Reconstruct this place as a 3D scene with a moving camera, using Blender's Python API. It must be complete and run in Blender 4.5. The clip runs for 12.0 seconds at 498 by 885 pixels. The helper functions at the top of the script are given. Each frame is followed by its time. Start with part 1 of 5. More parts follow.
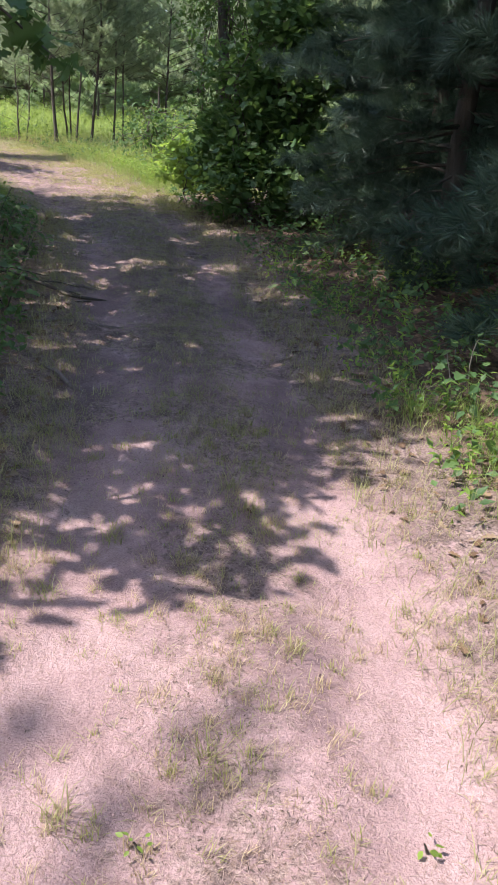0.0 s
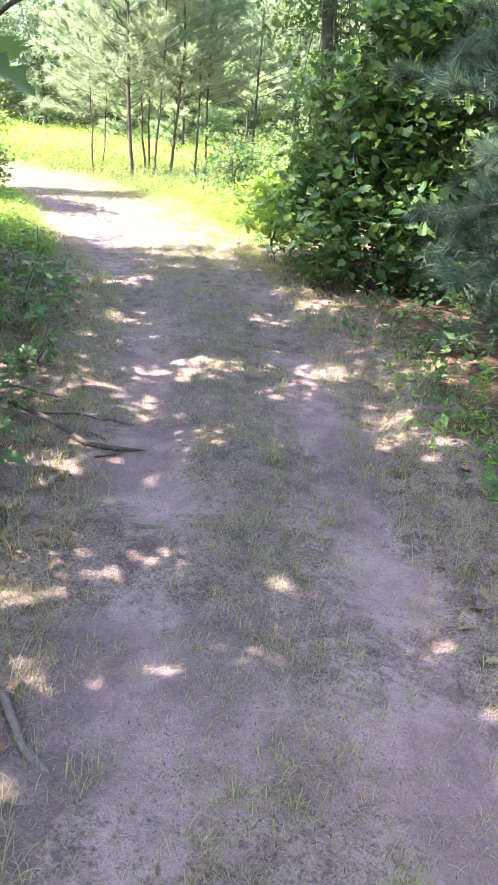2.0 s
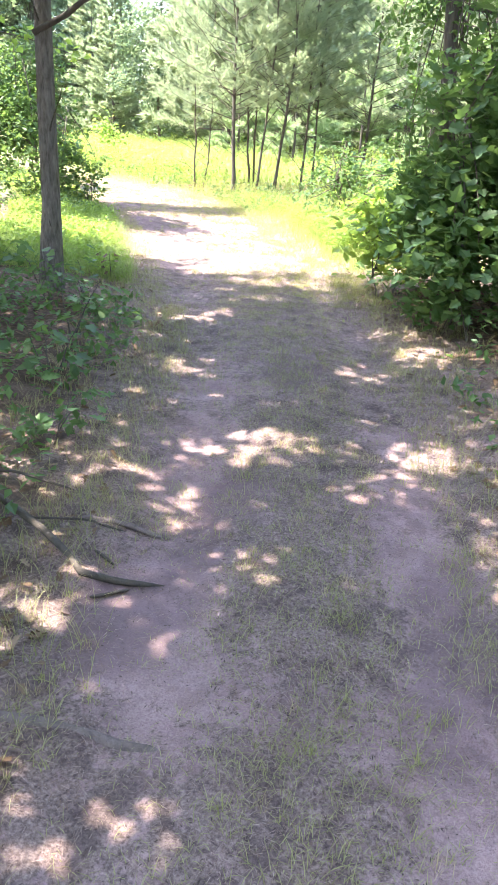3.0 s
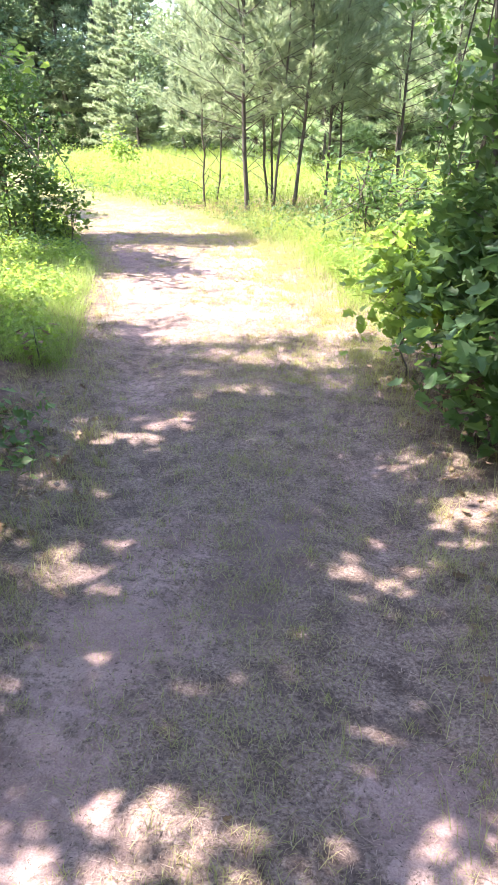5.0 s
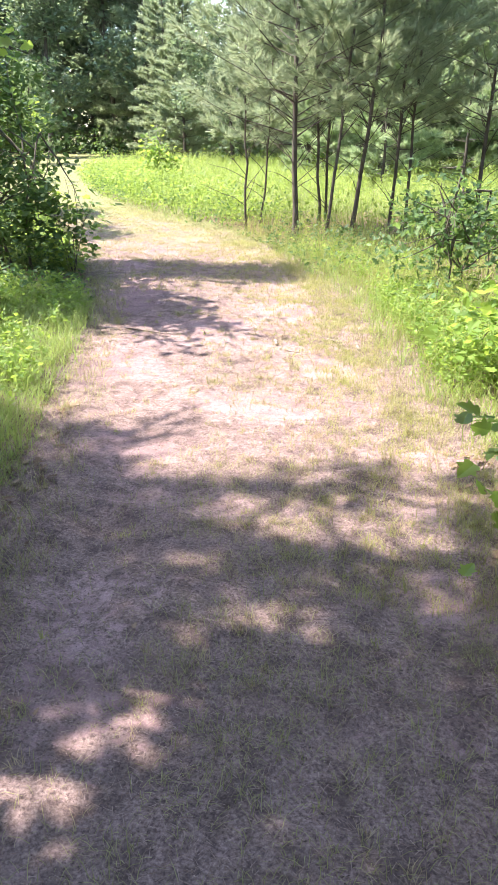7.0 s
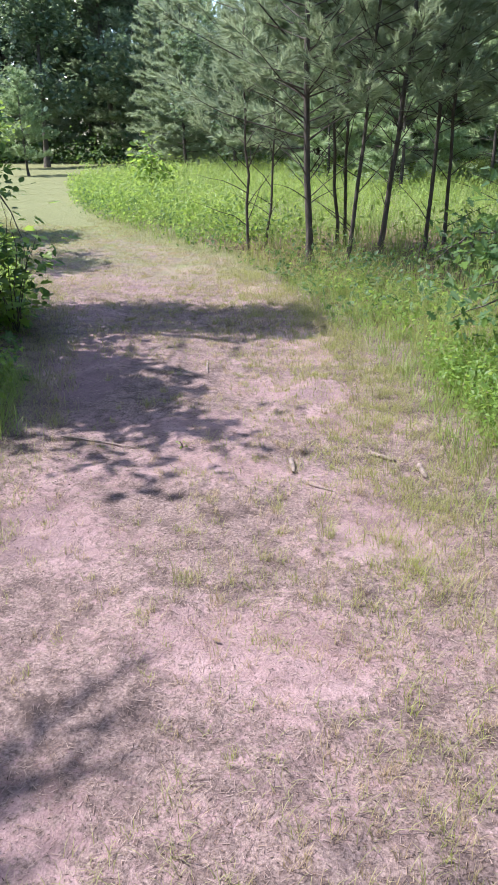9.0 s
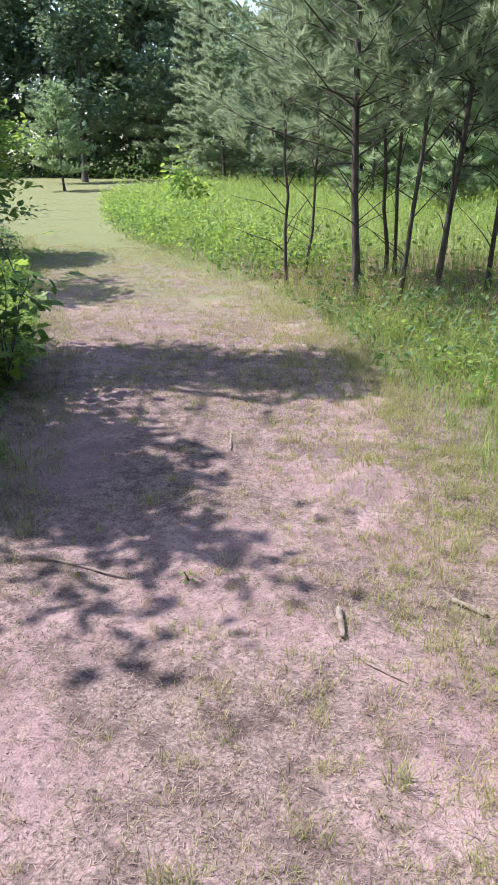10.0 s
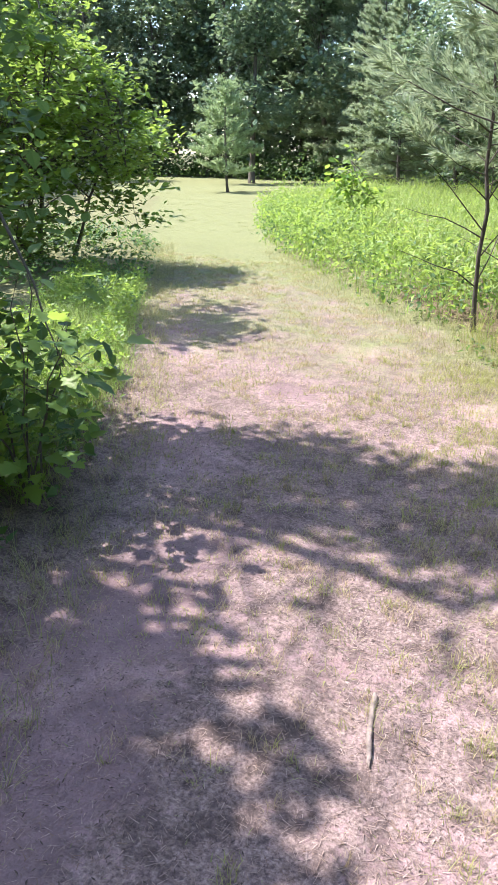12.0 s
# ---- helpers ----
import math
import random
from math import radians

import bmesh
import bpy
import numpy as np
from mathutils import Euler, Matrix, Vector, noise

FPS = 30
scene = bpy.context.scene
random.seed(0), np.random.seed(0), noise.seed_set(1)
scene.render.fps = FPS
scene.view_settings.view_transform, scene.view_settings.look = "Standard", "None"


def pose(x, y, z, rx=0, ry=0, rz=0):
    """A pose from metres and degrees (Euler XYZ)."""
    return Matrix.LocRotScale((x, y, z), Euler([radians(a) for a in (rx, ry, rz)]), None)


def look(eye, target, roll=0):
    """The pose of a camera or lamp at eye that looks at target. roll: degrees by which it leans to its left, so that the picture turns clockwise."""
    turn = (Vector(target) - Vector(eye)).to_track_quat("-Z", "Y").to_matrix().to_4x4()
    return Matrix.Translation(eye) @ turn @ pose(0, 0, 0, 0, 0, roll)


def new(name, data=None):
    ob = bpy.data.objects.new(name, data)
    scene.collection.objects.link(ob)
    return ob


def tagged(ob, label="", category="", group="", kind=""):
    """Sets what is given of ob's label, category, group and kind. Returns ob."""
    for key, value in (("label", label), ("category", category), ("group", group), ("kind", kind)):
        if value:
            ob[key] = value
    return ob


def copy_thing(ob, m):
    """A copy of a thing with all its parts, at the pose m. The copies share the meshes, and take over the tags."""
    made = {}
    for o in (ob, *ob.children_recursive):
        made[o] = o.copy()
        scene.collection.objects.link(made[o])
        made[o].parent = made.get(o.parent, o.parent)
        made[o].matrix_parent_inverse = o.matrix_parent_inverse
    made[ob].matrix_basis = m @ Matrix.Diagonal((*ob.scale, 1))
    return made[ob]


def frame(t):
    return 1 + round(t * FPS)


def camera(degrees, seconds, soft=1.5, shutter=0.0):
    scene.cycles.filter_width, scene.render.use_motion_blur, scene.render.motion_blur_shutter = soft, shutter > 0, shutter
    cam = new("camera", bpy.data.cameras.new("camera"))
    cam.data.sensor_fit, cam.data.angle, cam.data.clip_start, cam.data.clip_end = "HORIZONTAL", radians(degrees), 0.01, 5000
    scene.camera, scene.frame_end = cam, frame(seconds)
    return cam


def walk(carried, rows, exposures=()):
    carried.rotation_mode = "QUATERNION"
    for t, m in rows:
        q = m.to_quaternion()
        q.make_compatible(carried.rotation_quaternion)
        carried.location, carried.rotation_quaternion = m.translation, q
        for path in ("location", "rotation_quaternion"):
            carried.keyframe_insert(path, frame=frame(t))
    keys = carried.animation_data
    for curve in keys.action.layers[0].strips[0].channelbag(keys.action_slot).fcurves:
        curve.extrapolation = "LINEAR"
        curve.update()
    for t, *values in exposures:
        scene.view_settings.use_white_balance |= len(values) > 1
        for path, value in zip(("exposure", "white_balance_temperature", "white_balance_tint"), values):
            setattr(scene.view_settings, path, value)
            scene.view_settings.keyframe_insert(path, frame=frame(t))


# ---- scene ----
cam = camera(35.9, 12.0, soft=1.1)
METRES, EYE, TILT, LEAN, TURN = 14.2, 1.45, 0.0, 0.0, -2.6
ROWS = [
    (0.0, 0.0, 0.0, 0.0, 1.79, -24.28, -3.98),
    (0.5, -0.0066, 0.0413, 0.001, -0.65, -24.22, -1.55),
    (1.0, -0.0109, 0.0861, 0.0001, 1.44, -23.02, -2.2),
    (1.5, -0.0163, 0.1318, -0.0021, 9.49, -23.37, -4.81),
    (2.0, -0.0202, 0.1708, 0.001, 7.86, -23.08, -3.22),
    (2.5, -0.0175, 0.2093, 0.0002, 13.87, -22.5, -3.14),
    (3.0, -0.0231, 0.2523, 0.0006, 15.96, -22.72, -2.99),
    (5.0, -0.0363, 0.4132, 0.0064, 18.68, -22.46, -0.17),
    (5.5, -0.0483, 0.4535, 0.0049, 18.48, -23.04, 1.51),
    (6.0, -0.0568, 0.4981, 0.0022, 18.46, -22.49, 0.59),
    (6.5, -0.0745, 0.5385, 0.0034, 22.35, -22.2, -1.09),
    (7.0, -0.0899, 0.5749, 0.0055, 22.34, -22.13, -0.71),
    (9.0, -0.1489, 0.729, 0.0044, 22.71, -21.84, 0.72),
    (9.5, -0.1642, 0.7651, 0.006, 19.98, -21.59, -0.29),
    (10.0, -0.1808, 0.8068, 0.0052, 25.56, -20.87, 0.67),
    (10.5, -0.2018, 0.8445, 0.0041, 26.65, -19.74, -0.9),
    (11.0, -0.2177, 0.8812, 0.0018, 33.13, -19.64, -1.07),
    (11.5, -0.2402, 0.9168, 0.0003, 36.81, -20.01, -1.36),
    (12.0, -0.2568, 0.9499, 0.0014, 37.67, -20.65, -0.27),
]
EXPOSURES = [(0.0, 1.52, 6600, 15), (0.7, 1.72, 6600, 15), (1.0, 2.07, 6600, 14), (1.5, 3.12, 6700, 13), (2.5, 3.42, 6900, 13), (5.5, 2.9, 7000, 15), (7.0, 2.42, 6900, 16), (8.8, 1.47, 6100, 15), (10.5, 1.42, 6250, 13), (12.0, 1.95, 6350, 13)]
walk(cam, [(t, pose(0, 0, EYE, TILT, LEAN, TURN) @ pose(METRES * x, METRES * y, METRES * z, 90 + pitch, roll, yaw)) for t, x, y, z, yaw, pitch, roll in ROWS], EXPOSURES)

# ---- sky and sun ----
SUN_EL = radians(58)
SUN_AZ = math.atan2(-0.98, -0.18)
world = bpy.data.worlds.new("sky")
scene.world = world
world.use_nodes = True
sky = world.node_tree.nodes.new("ShaderNodeTexSky")
sky.sky_type, sky.sun_disc = "NISHITA", False
sky.sun_elevation, sky.sun_rotation = SUN_EL, SUN_AZ
background = world.node_tree.nodes["Background"]
background.inputs["Strength"].default_value = 0.15
world.node_tree.links.new(sky.outputs[0], background.inputs["Color"])
sun_data = bpy.data.lights.new("sun", "SUN")
sun_data.energy, sun_data.angle, sun_data.color = 3.3, radians(0.55), (1.0, 0.95, 0.88)
sun = new("sun", sun_data)
sun_way = Vector((math.sin(SUN_AZ) * math.cos(SUN_EL), math.cos(SUN_AZ) * math.cos(SUN_EL), math.sin(SUN_EL)))
sun.matrix_world = look(sun_way * 60, (0, 0, 0))


# ---- materials ----
def material(name):
    m = bpy.data.materials.new(name)
    m.use_nodes = True
    tree = m.node_tree
    return m, tree, tree.nodes["Principled BSDF"]


def node(tree, kind, **inputs):
    n = tree.nodes.new(kind)
    for key, value in inputs.items():
        n.inputs[key.replace("_", " ")].default_value = value
    return n


def ramp(tree, source, *stops):
    n = tree.nodes.new("ShaderNodeValToRGB")
    while len(n.color_ramp.elements) < len(stops):
        n.color_ramp.elements.new(0.5)
    for element, (at, colour) in zip(n.color_ramp.elements, stops):
        element.position, element.color = at, (*colour, 1)
    tree.links.new(source, n.inputs[0])
    return n.outputs[0]


def noise_of(tree, scale, detail=4.0, rough=0.6, coords=None):
    n = node(tree, "ShaderNodeTexNoise", Scale=scale, Detail=detail, Roughness=rough)
    if coords is None:
        coords = tree.nodes.new("ShaderNodeTexCoord").outputs["Object"]
    tree.links.new(coords, n.inputs["Vector"])
    return n.outputs[0]


def mixed(tree, factor, a, b, blend="MIX"):
    n = tree.nodes.new("ShaderNodeMix")
    n.data_type, n.blend_type = "RGBA", blend
    for socket, value in ((n.inputs[0], factor), (n.inputs[6], a), (n.inputs[7], b)):
        if isinstance(value, bpy.types.NodeSocket):
            tree.links.new(value, socket)
        elif isinstance(value, tuple):
            socket.default_value = (*value, 1)
        else:
            socket.default_value = value
    return n.outputs[2]


def maths(tree, operation, a, b):
    n = tree.nodes.new("ShaderNodeMath")
    n.operation = operation
    for socket, value in ((n.inputs[0], a), (n.inputs[1], b)):
        if isinstance(value, bpy.types.NodeSocket):
            tree.links.new(value, socket)
        else:
            socket.default_value = value
    return n.outputs[0]


def bump(tree, bsdf, height, strength, distance):
    n = node(tree, "ShaderNodeBump", Strength=strength, Distance=distance)
    tree.links.new(height, n.inputs["Height"])
    tree.links.new(n.outputs[0], bsdf.inputs["Normal"])


def leaf_material(name, dark, mid, light, through_colour, share=0.35, rough=0.45):
    """Foliage: each leaf its own tint, with light passing through the blade."""
    m, tree, bsdf = material(name)
    island = tree.nodes.new("ShaderNodeNewGeometry").outputs["Random Per Island"]
    island = maths(tree, "FRACT", maths(tree, "ADD", island, tree.nodes.new("ShaderNodeObjectInfo").outputs["Random"]), 0.0)
    colour = ramp(tree, island, (0.0, dark), (0.55, mid), (1.0, light))
    patch = noise_of(tree, 1.3, 2.0)
    colour = mixed(tree, maths(tree, "MULTIPLY", patch, 0.5), colour, dark)
    tree.links.new(colour, bsdf.inputs["Base Color"])
    bsdf.inputs["Roughness"].default_value = rough
    bsdf.inputs["Specular IOR Level"].default_value = 0.4
    glow = node(tree, "ShaderNodeBsdfTranslucent")
    tree.links.new(mixed(tree, 0.55, colour, through_colour), glow.inputs["Color"])
    mix = node(tree, "ShaderNodeMixShader", Fac=share)
    tree.links.new(bsdf.outputs[0], mix.inputs[1])
    tree.links.new(glow.outputs[0], mix.inputs[2])
    tree.links.new(mix.outputs[0], tree.nodes["Material Output"].inputs["Surface"])
    return m


def bark_material(name, dark, light, scale=14.0):
    m, tree, bsdf = material(name)
    coords = tree.nodes.new("ShaderNodeTexCoord").outputs["Object"]
    stretch = node(tree, "ShaderNodeMapping", Scale=(1, 1, 0.22))
    tree.links.new(coords, stretch.inputs["Vector"])
    grain = noise_of(tree, scale, 6.0, 0.7, stretch.outputs[0])
    broad = noise_of(tree, 2.5, 3.0)
    colour = ramp(tree, grain, (0.3, dark), (0.7, light))
    colour = mixed(tree, maths(tree, "MULTIPLY", broad, 0.6), colour, (0.17, 0.145, 0.125))
    tree.links.new(colour, bsdf.inputs["Base Color"])
    bsdf.inputs["Roughness"].default_value = 0.92
    bump(tree, bsdf, grain, 0.9, 0.02)
    return m


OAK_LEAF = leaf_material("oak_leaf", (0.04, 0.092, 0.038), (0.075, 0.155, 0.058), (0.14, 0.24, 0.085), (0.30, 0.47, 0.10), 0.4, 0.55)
# brighter leaf green; on the maples it carries the sunlit look in colour
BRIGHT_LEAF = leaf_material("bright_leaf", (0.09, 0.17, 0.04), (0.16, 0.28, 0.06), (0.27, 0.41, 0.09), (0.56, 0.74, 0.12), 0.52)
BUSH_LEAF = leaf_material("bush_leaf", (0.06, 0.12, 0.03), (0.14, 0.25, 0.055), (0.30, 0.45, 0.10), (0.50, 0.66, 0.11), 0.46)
DARK_LEAF = leaf_material("dark_leaf", (0.09, 0.15, 0.10), (0.16, 0.235, 0.155), (0.27, 0.34, 0.23), (0.32, 0.42, 0.18), 0.4, 0.3)
NEEDLE = leaf_material("pine_needle", (0.20, 0.27, 0.165), (0.32, 0.40, 0.26), (0.44, 0.51, 0.35), (0.5, 0.58, 0.34), 0.48, 0.5)
# much darker pine needles: the shade of the wood is put into this colour
SHADED_NEEDLE = leaf_material("shaded_pine_needle", (0.03, 0.06, 0.045), (0.055, 0.10, 0.075), (0.10, 0.155, 0.11), (0.15, 0.23, 0.11), 0.25, 0.45)
YOUNG_NEEDLE = leaf_material("young_pine_needle", (0.2, 0.3, 0.15), (0.31, 0.43, 0.22), (0.42, 0.53, 0.30), (0.5, 0.6, 0.32), 0.48, 0.5)
GREEN_GRASS = leaf_material("green_grass", (0.14, 0.22, 0.06), (0.25, 0.35, 0.10), (0.38, 0.47, 0.16), (0.5, 0.62, 0.16), 0.45, 0.5)
STRAW = leaf_material("straw", (0.30, 0.23, 0.13), (0.48, 0.385, 0.23), (0.62, 0.53, 0.35), (0.55, 0.46, 0.26), 0.35, 0.6)
DRY_GRASS = leaf_material("dry_grass", (0.20, 0.135, 0.122), (0.36, 0.26, 0.235), (0.50, 0.39, 0.355), (0.5, 0.42, 0.32), 0.25, 0.65)
PATH_GRASS = leaf_material("trodden_grass", (0.20, 0.20, 0.09), (0.33, 0.32, 0.15), (0.47, 0.45, 0.24), (0.5, 0.5, 0.2), 0.38, 0.6)
YELLOW_GRASS = leaf_material("yellowing_grass", (0.20, 0.22, 0.07), (0.34, 0.36, 0.12), (0.48, 0.48, 0.20), (0.55, 0.56, 0.18), 0.42, 0.55)
MOWN = leaf_material("mown_grass", (0.145, 0.16, 0.065), (0.245, 0.265, 0.115), (0.36, 0.37, 0.18), (0.48, 0.52, 0.22), 0.42, 0.55)
MEADOW = leaf_material("meadow_plants", (0.16, 0.26, 0.06), (0.26, 0.39, 0.09), (0.39, 0.51, 0.14), (0.55, 0.67, 0.14), 0.46, 0.5)
LITTER = leaf_material("fallen_leaf", (0.10, 0.06, 0.035), (0.21, 0.13, 0.08), (0.36, 0.27, 0.19), (0.3, 0.2, 0.1), 0.1, 0.75)
FALLEN_NEEDLE = leaf_material("fallen_needle", (0.17, 0.105, 0.08), (0.31, 0.21, 0.165), (0.45, 0.335, 0.275), (0.3, 0.2, 0.12), 0.12, 0.7)
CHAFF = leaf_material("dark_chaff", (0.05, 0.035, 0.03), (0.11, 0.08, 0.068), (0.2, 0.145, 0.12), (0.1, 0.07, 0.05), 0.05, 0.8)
PINE_BARK = bark_material("pine_bark", (0.018, 0.015, 0.014), (0.13, 0.108, 0.098), 22.0)
RED_BARK = bark_material("red_pine_bark", (0.03, 0.026, 0.026), (0.36, 0.32, 0.31), 38.0)
OAK_BARK = bark_material("oak_bark", (0.04, 0.035, 0.03), (0.16, 0.14, 0.12))
DEAD_WOOD = bark_material("grey_dead_wood", (0.12, 0.09, 0.085), (0.50, 0.39, 0.36), 34.0)
ROOT_BARK = bark_material("root_bark", (0.09, 0.068, 0.07), (0.32, 0.24, 0.235), 30.0)
DARK_WOOD = bark_material("dark_damp_wood", (0.02, 0.016, 0.014), (0.075, 0.06, 0.05), 24.0)


def ground_material():
    m, tree, bsdf = material("sandy_soil_and_thatch")
    cover = tree.nodes.new("ShaderNodeVertexColor")
    cover.layer_name = "cover"
    split = tree.nodes.new("ShaderNodeSeparateColor")
    tree.links.new(cover.outputs[0], split.inputs[0])
    thatch, green, shed = split.outputs
    crumb = noise_of(tree, 85, 5.0, 0.75)
    fine, grit, broad = noise_of(tree, 26, 6.0, 0.72), noise_of(tree, 150, 3.0, 0.7), noise_of(tree, 2.2, 5.0, 0.65)
    sand = ramp(tree, broad, (0.32, (0.225, 0.142, 0.152)), (0.48, (0.35, 0.235, 0.246)), (0.75, (0.475, 0.345, 0.352)))
    sand = mixed(tree, 0.3, sand, ramp(tree, grit, (0.35, (0.16, 0.10, 0.10)), (0.6, (0.52, 0.39, 0.375))))
    dry = ramp(tree, crumb, (0.34, (0.06, 0.044, 0.042)), (0.46, (0.18, 0.132, 0.124)), (0.56, (0.30, 0.227, 0.207)), (0.7, (0.45, 0.355, 0.325)))
    lawn = ramp(tree, fine, (0.3, (0.115, 0.13, 0.055)), (0.55, (0.20, 0.22, 0.098)), (0.75, (0.31, 0.32, 0.155)))
    brown = ramp(tree, fine, (0.3, (0.045, 0.032, 0.024)), (0.5, (0.13, 0.085, 0.06)), (0.72, (0.30, 0.21, 0.15)))
    broken = maths(tree, "ADD", thatch, maths(tree, "MULTIPLY", maths(tree, "SUBTRACT", fine, 0.5), 2.2))
    colour = mixed(tree, ramp(tree, broken, (0.42, (0, 0, 0)), (0.62, (0.85, 0.85, 0.85))), sand, dry)
    patchy = maths(tree, "ADD", green, maths(tree, "MULTIPLY", maths(tree, "SUBTRACT", broad, 0.5), 0.9))
    colour = mixed(tree, ramp(tree, patchy, (0.4, (0, 0, 0)), (0.7, (0.9, 0.9, 0.9))), colour, lawn)
    colour = mixed(tree, shed, colour, brown)
    clods = noise_of(tree, 7.5, 7.0, 0.72)
    damp = maths(tree, "MULTIPLY", ramp(tree, clods, (0.47, (0, 0, 0)), (0.58, (0.85, 0.85, 0.85))), maths(tree, "MULTIPLY", thatch, maths(tree, "SUBTRACT", 1.0, green)))
    colour = mixed(tree, damp, colour, (0.06, 0.044, 0.04))
    soil = ramp(tree, fine, (0.3, (0.13, 0.088, 0.10)), (0.7, (0.26, 0.18, 0.195)))
    colour = mixed(tree, maths(tree, "MULTIPLY", cover.outputs["Alpha"], 0.6), colour, soil)
    tree.links.new(colour, bsdf.inputs["Base Color"])
    bsdf.inputs["Roughness"].default_value = 0.95
    bsdf.inputs["Specular IOR Level"].default_value = 0.15
    bump(tree, bsdf, maths(tree, "ADD", fine, maths(tree, "ADD", maths(tree, "MULTIPLY", grit, 0.4), maths(tree, "MULTIPLY", clods, maths(tree, "SUBTRACT", 1.0, maths(tree, "MULTIPLY", green, 0.85))))), 0.75, 0.02)
    return m


GROUND = ground_material()

# ---- plan: the two edges of the track ----
LEFT = np.array([(-30, -1.4), (2, -0.9), (3.3, -1.0), (5, -1.27), (6, -1.5), (7.5, -1.8), (9, -2.15), (10.3, -2.8), (12.6, -3.8), (14.5, -4.7),
                 (16, -5.7), (17.3, -6.6), (18, -7.2), (21.4, -10), (25, -13), (30, -17.5), (35, -21.6), (40, -32), (46, -44)])
RIGHT = np.array([(-30, 1.5), (2, 0.95), (3, 0.85), (4.8, 0.6), (6, 0.42), (7.5, 0.18), (8.75, -0.03), (9.7, -0.3), (12.2, -1.05), (12.9, -1.5), (14.3, -2.08),
                  (15.8, -2.65), (17, -3.4), (18, -4.0), (19.8, -5.4), (20.8, -6.6), (24, -9.8), (25.8, -11.4), (29, -13.6), (35, -17.5), (40, -18.5), (46, -19)])


def left_edge(y):
    return np.interp(y, LEFT[:, 0], LEFT[:, 1])


def right_edge(y):
    return np.interp(y, RIGHT[:, 0], RIGHT[:, 1])


def waves(x, y, size, seed):
    """A smooth uneven field, about -1 to 1."""
    rng = np.random.RandomState(seed)
    total = 0
    for k in range(7):
        a, f, p = rng.uniform(0, 6.28), rng.uniform(0.6, 1.7) / size, rng.uniform(0, 6.28)
        total = total + np.sin(6.28 * f * (x * math.cos(a) + y * math.sin(a)) + p)
    return total / 3.2


def step(x, lo, hi):
    k = np.clip((x - lo) / (hi - lo), 0, 1)
    return k * k * (3 - 2 * k)


def ground_height(x, y):
    x, y = np.asarray(x, float), np.asarray(y, float)
    l, r = left_edge(y), right_edge(y)
    outside = np.maximum(l - x, x - r)
    near = 1 - step(y, 30, 60)
    z = 0.012 * waves(x, y, 0.9, 3) + 0.009 * waves(x, y, 0.28, 5) * (1 - 0.85 * step(y, 14, 18)) + 0.05 * step(outside, -0.1, 0.9)
    ruts = np.exp(-((x - l - 0.55) / 0.24) ** 2) + np.exp(-((x - r + 0.42) / 0.22) ** 2)
    z = z - 0.03 * ruts * (1 - step(y, 10, 13))
    z = z + 0.05 * step(outside, 1.0, 5.0) * waves(x, y, 5.0, 8)
    return z * near


# ---- mesh helpers ----
def mesh_from(name, verts, faces, mats, smooth=False):
    """A mesh from an array of places and an array of faces (all with the same count of corners)."""
    verts, faces = np.asarray(verts, np.float32), np.asarray(faces, np.int32)
    count, corners = faces.shape
    me = bpy.data.meshes.new(name)
    me.vertices.add(len(verts))
    me.vertices.foreach_set("co", verts.ravel())
    me.loops.add(count * corners)
    me.loops.foreach_set("vertex_index", faces.ravel())
    me.polygons.add(count)
    me.polygons.foreach_set("loop_start", np.arange(0, count * corners, corners, dtype=np.int32))
    me.polygons.foreach_set("use_smooth", np.full(count, smooth, bool))
    me.update(calc_edges=True)
    me.materials.append(mats)
    return me


def piece(name, data, parent, label=""):
    ob = new(name, data)
    ob.parent = parent
    return tagged(ob, label)


def thing(name, at, label, category, group="", kind="", turn=0.0):
    ob = new(name)
    ob.matrix_basis = pose(*at, 0, 0, turn)
    return tagged(ob, label, category, group, kind)


def tube(path, radii, sides=6):
    """Places and quads of a tapering round stem along a path."""
    path, radii = np.asarray(path, float), np.asarray(radii, float)
    way = np.gradient(path, axis=0)
    way /= np.linalg.norm(way, axis=1)[:, None] + 1e-9
    ref = np.where(np.abs(way[:, 2:3]) > 0.9, np.array([[1.0, 0, 0]]), np.array([[0, 0, 1.0]]))
    a = np.cross(way, ref)
    a /= np.linalg.norm(a, axis=1)[:, None] + 1e-9
    b = np.cross(way, a)
    turn = np.linspace(0, 2 * math.pi, sides, endpoint=False)
    ring = a[:, None] * np.cos(turn)[None, :, None] + b[:, None] * np.sin(turn)[None, :, None]
    verts = (path[:, None] + ring * radii[:, None, None]).reshape(-1, 3)
    i, j = np.meshgrid(np.arange(len(path) - 1), np.arange(sides), indexing="ij")
    k = (j + 1) % sides
    quads = np.stack([i * sides + j, i * sides + k, (i + 1) * sides + k, (i + 1) * sides + j], -1).reshape(-1, 4)
    return verts, quads


def joined(parts):
    verts, faces, base = [], [], 0
    for v, f in parts:
        verts.append(v)
        faces.append(f + base)
        base += len(v)
    return np.concatenate(verts), np.concatenate(faces)


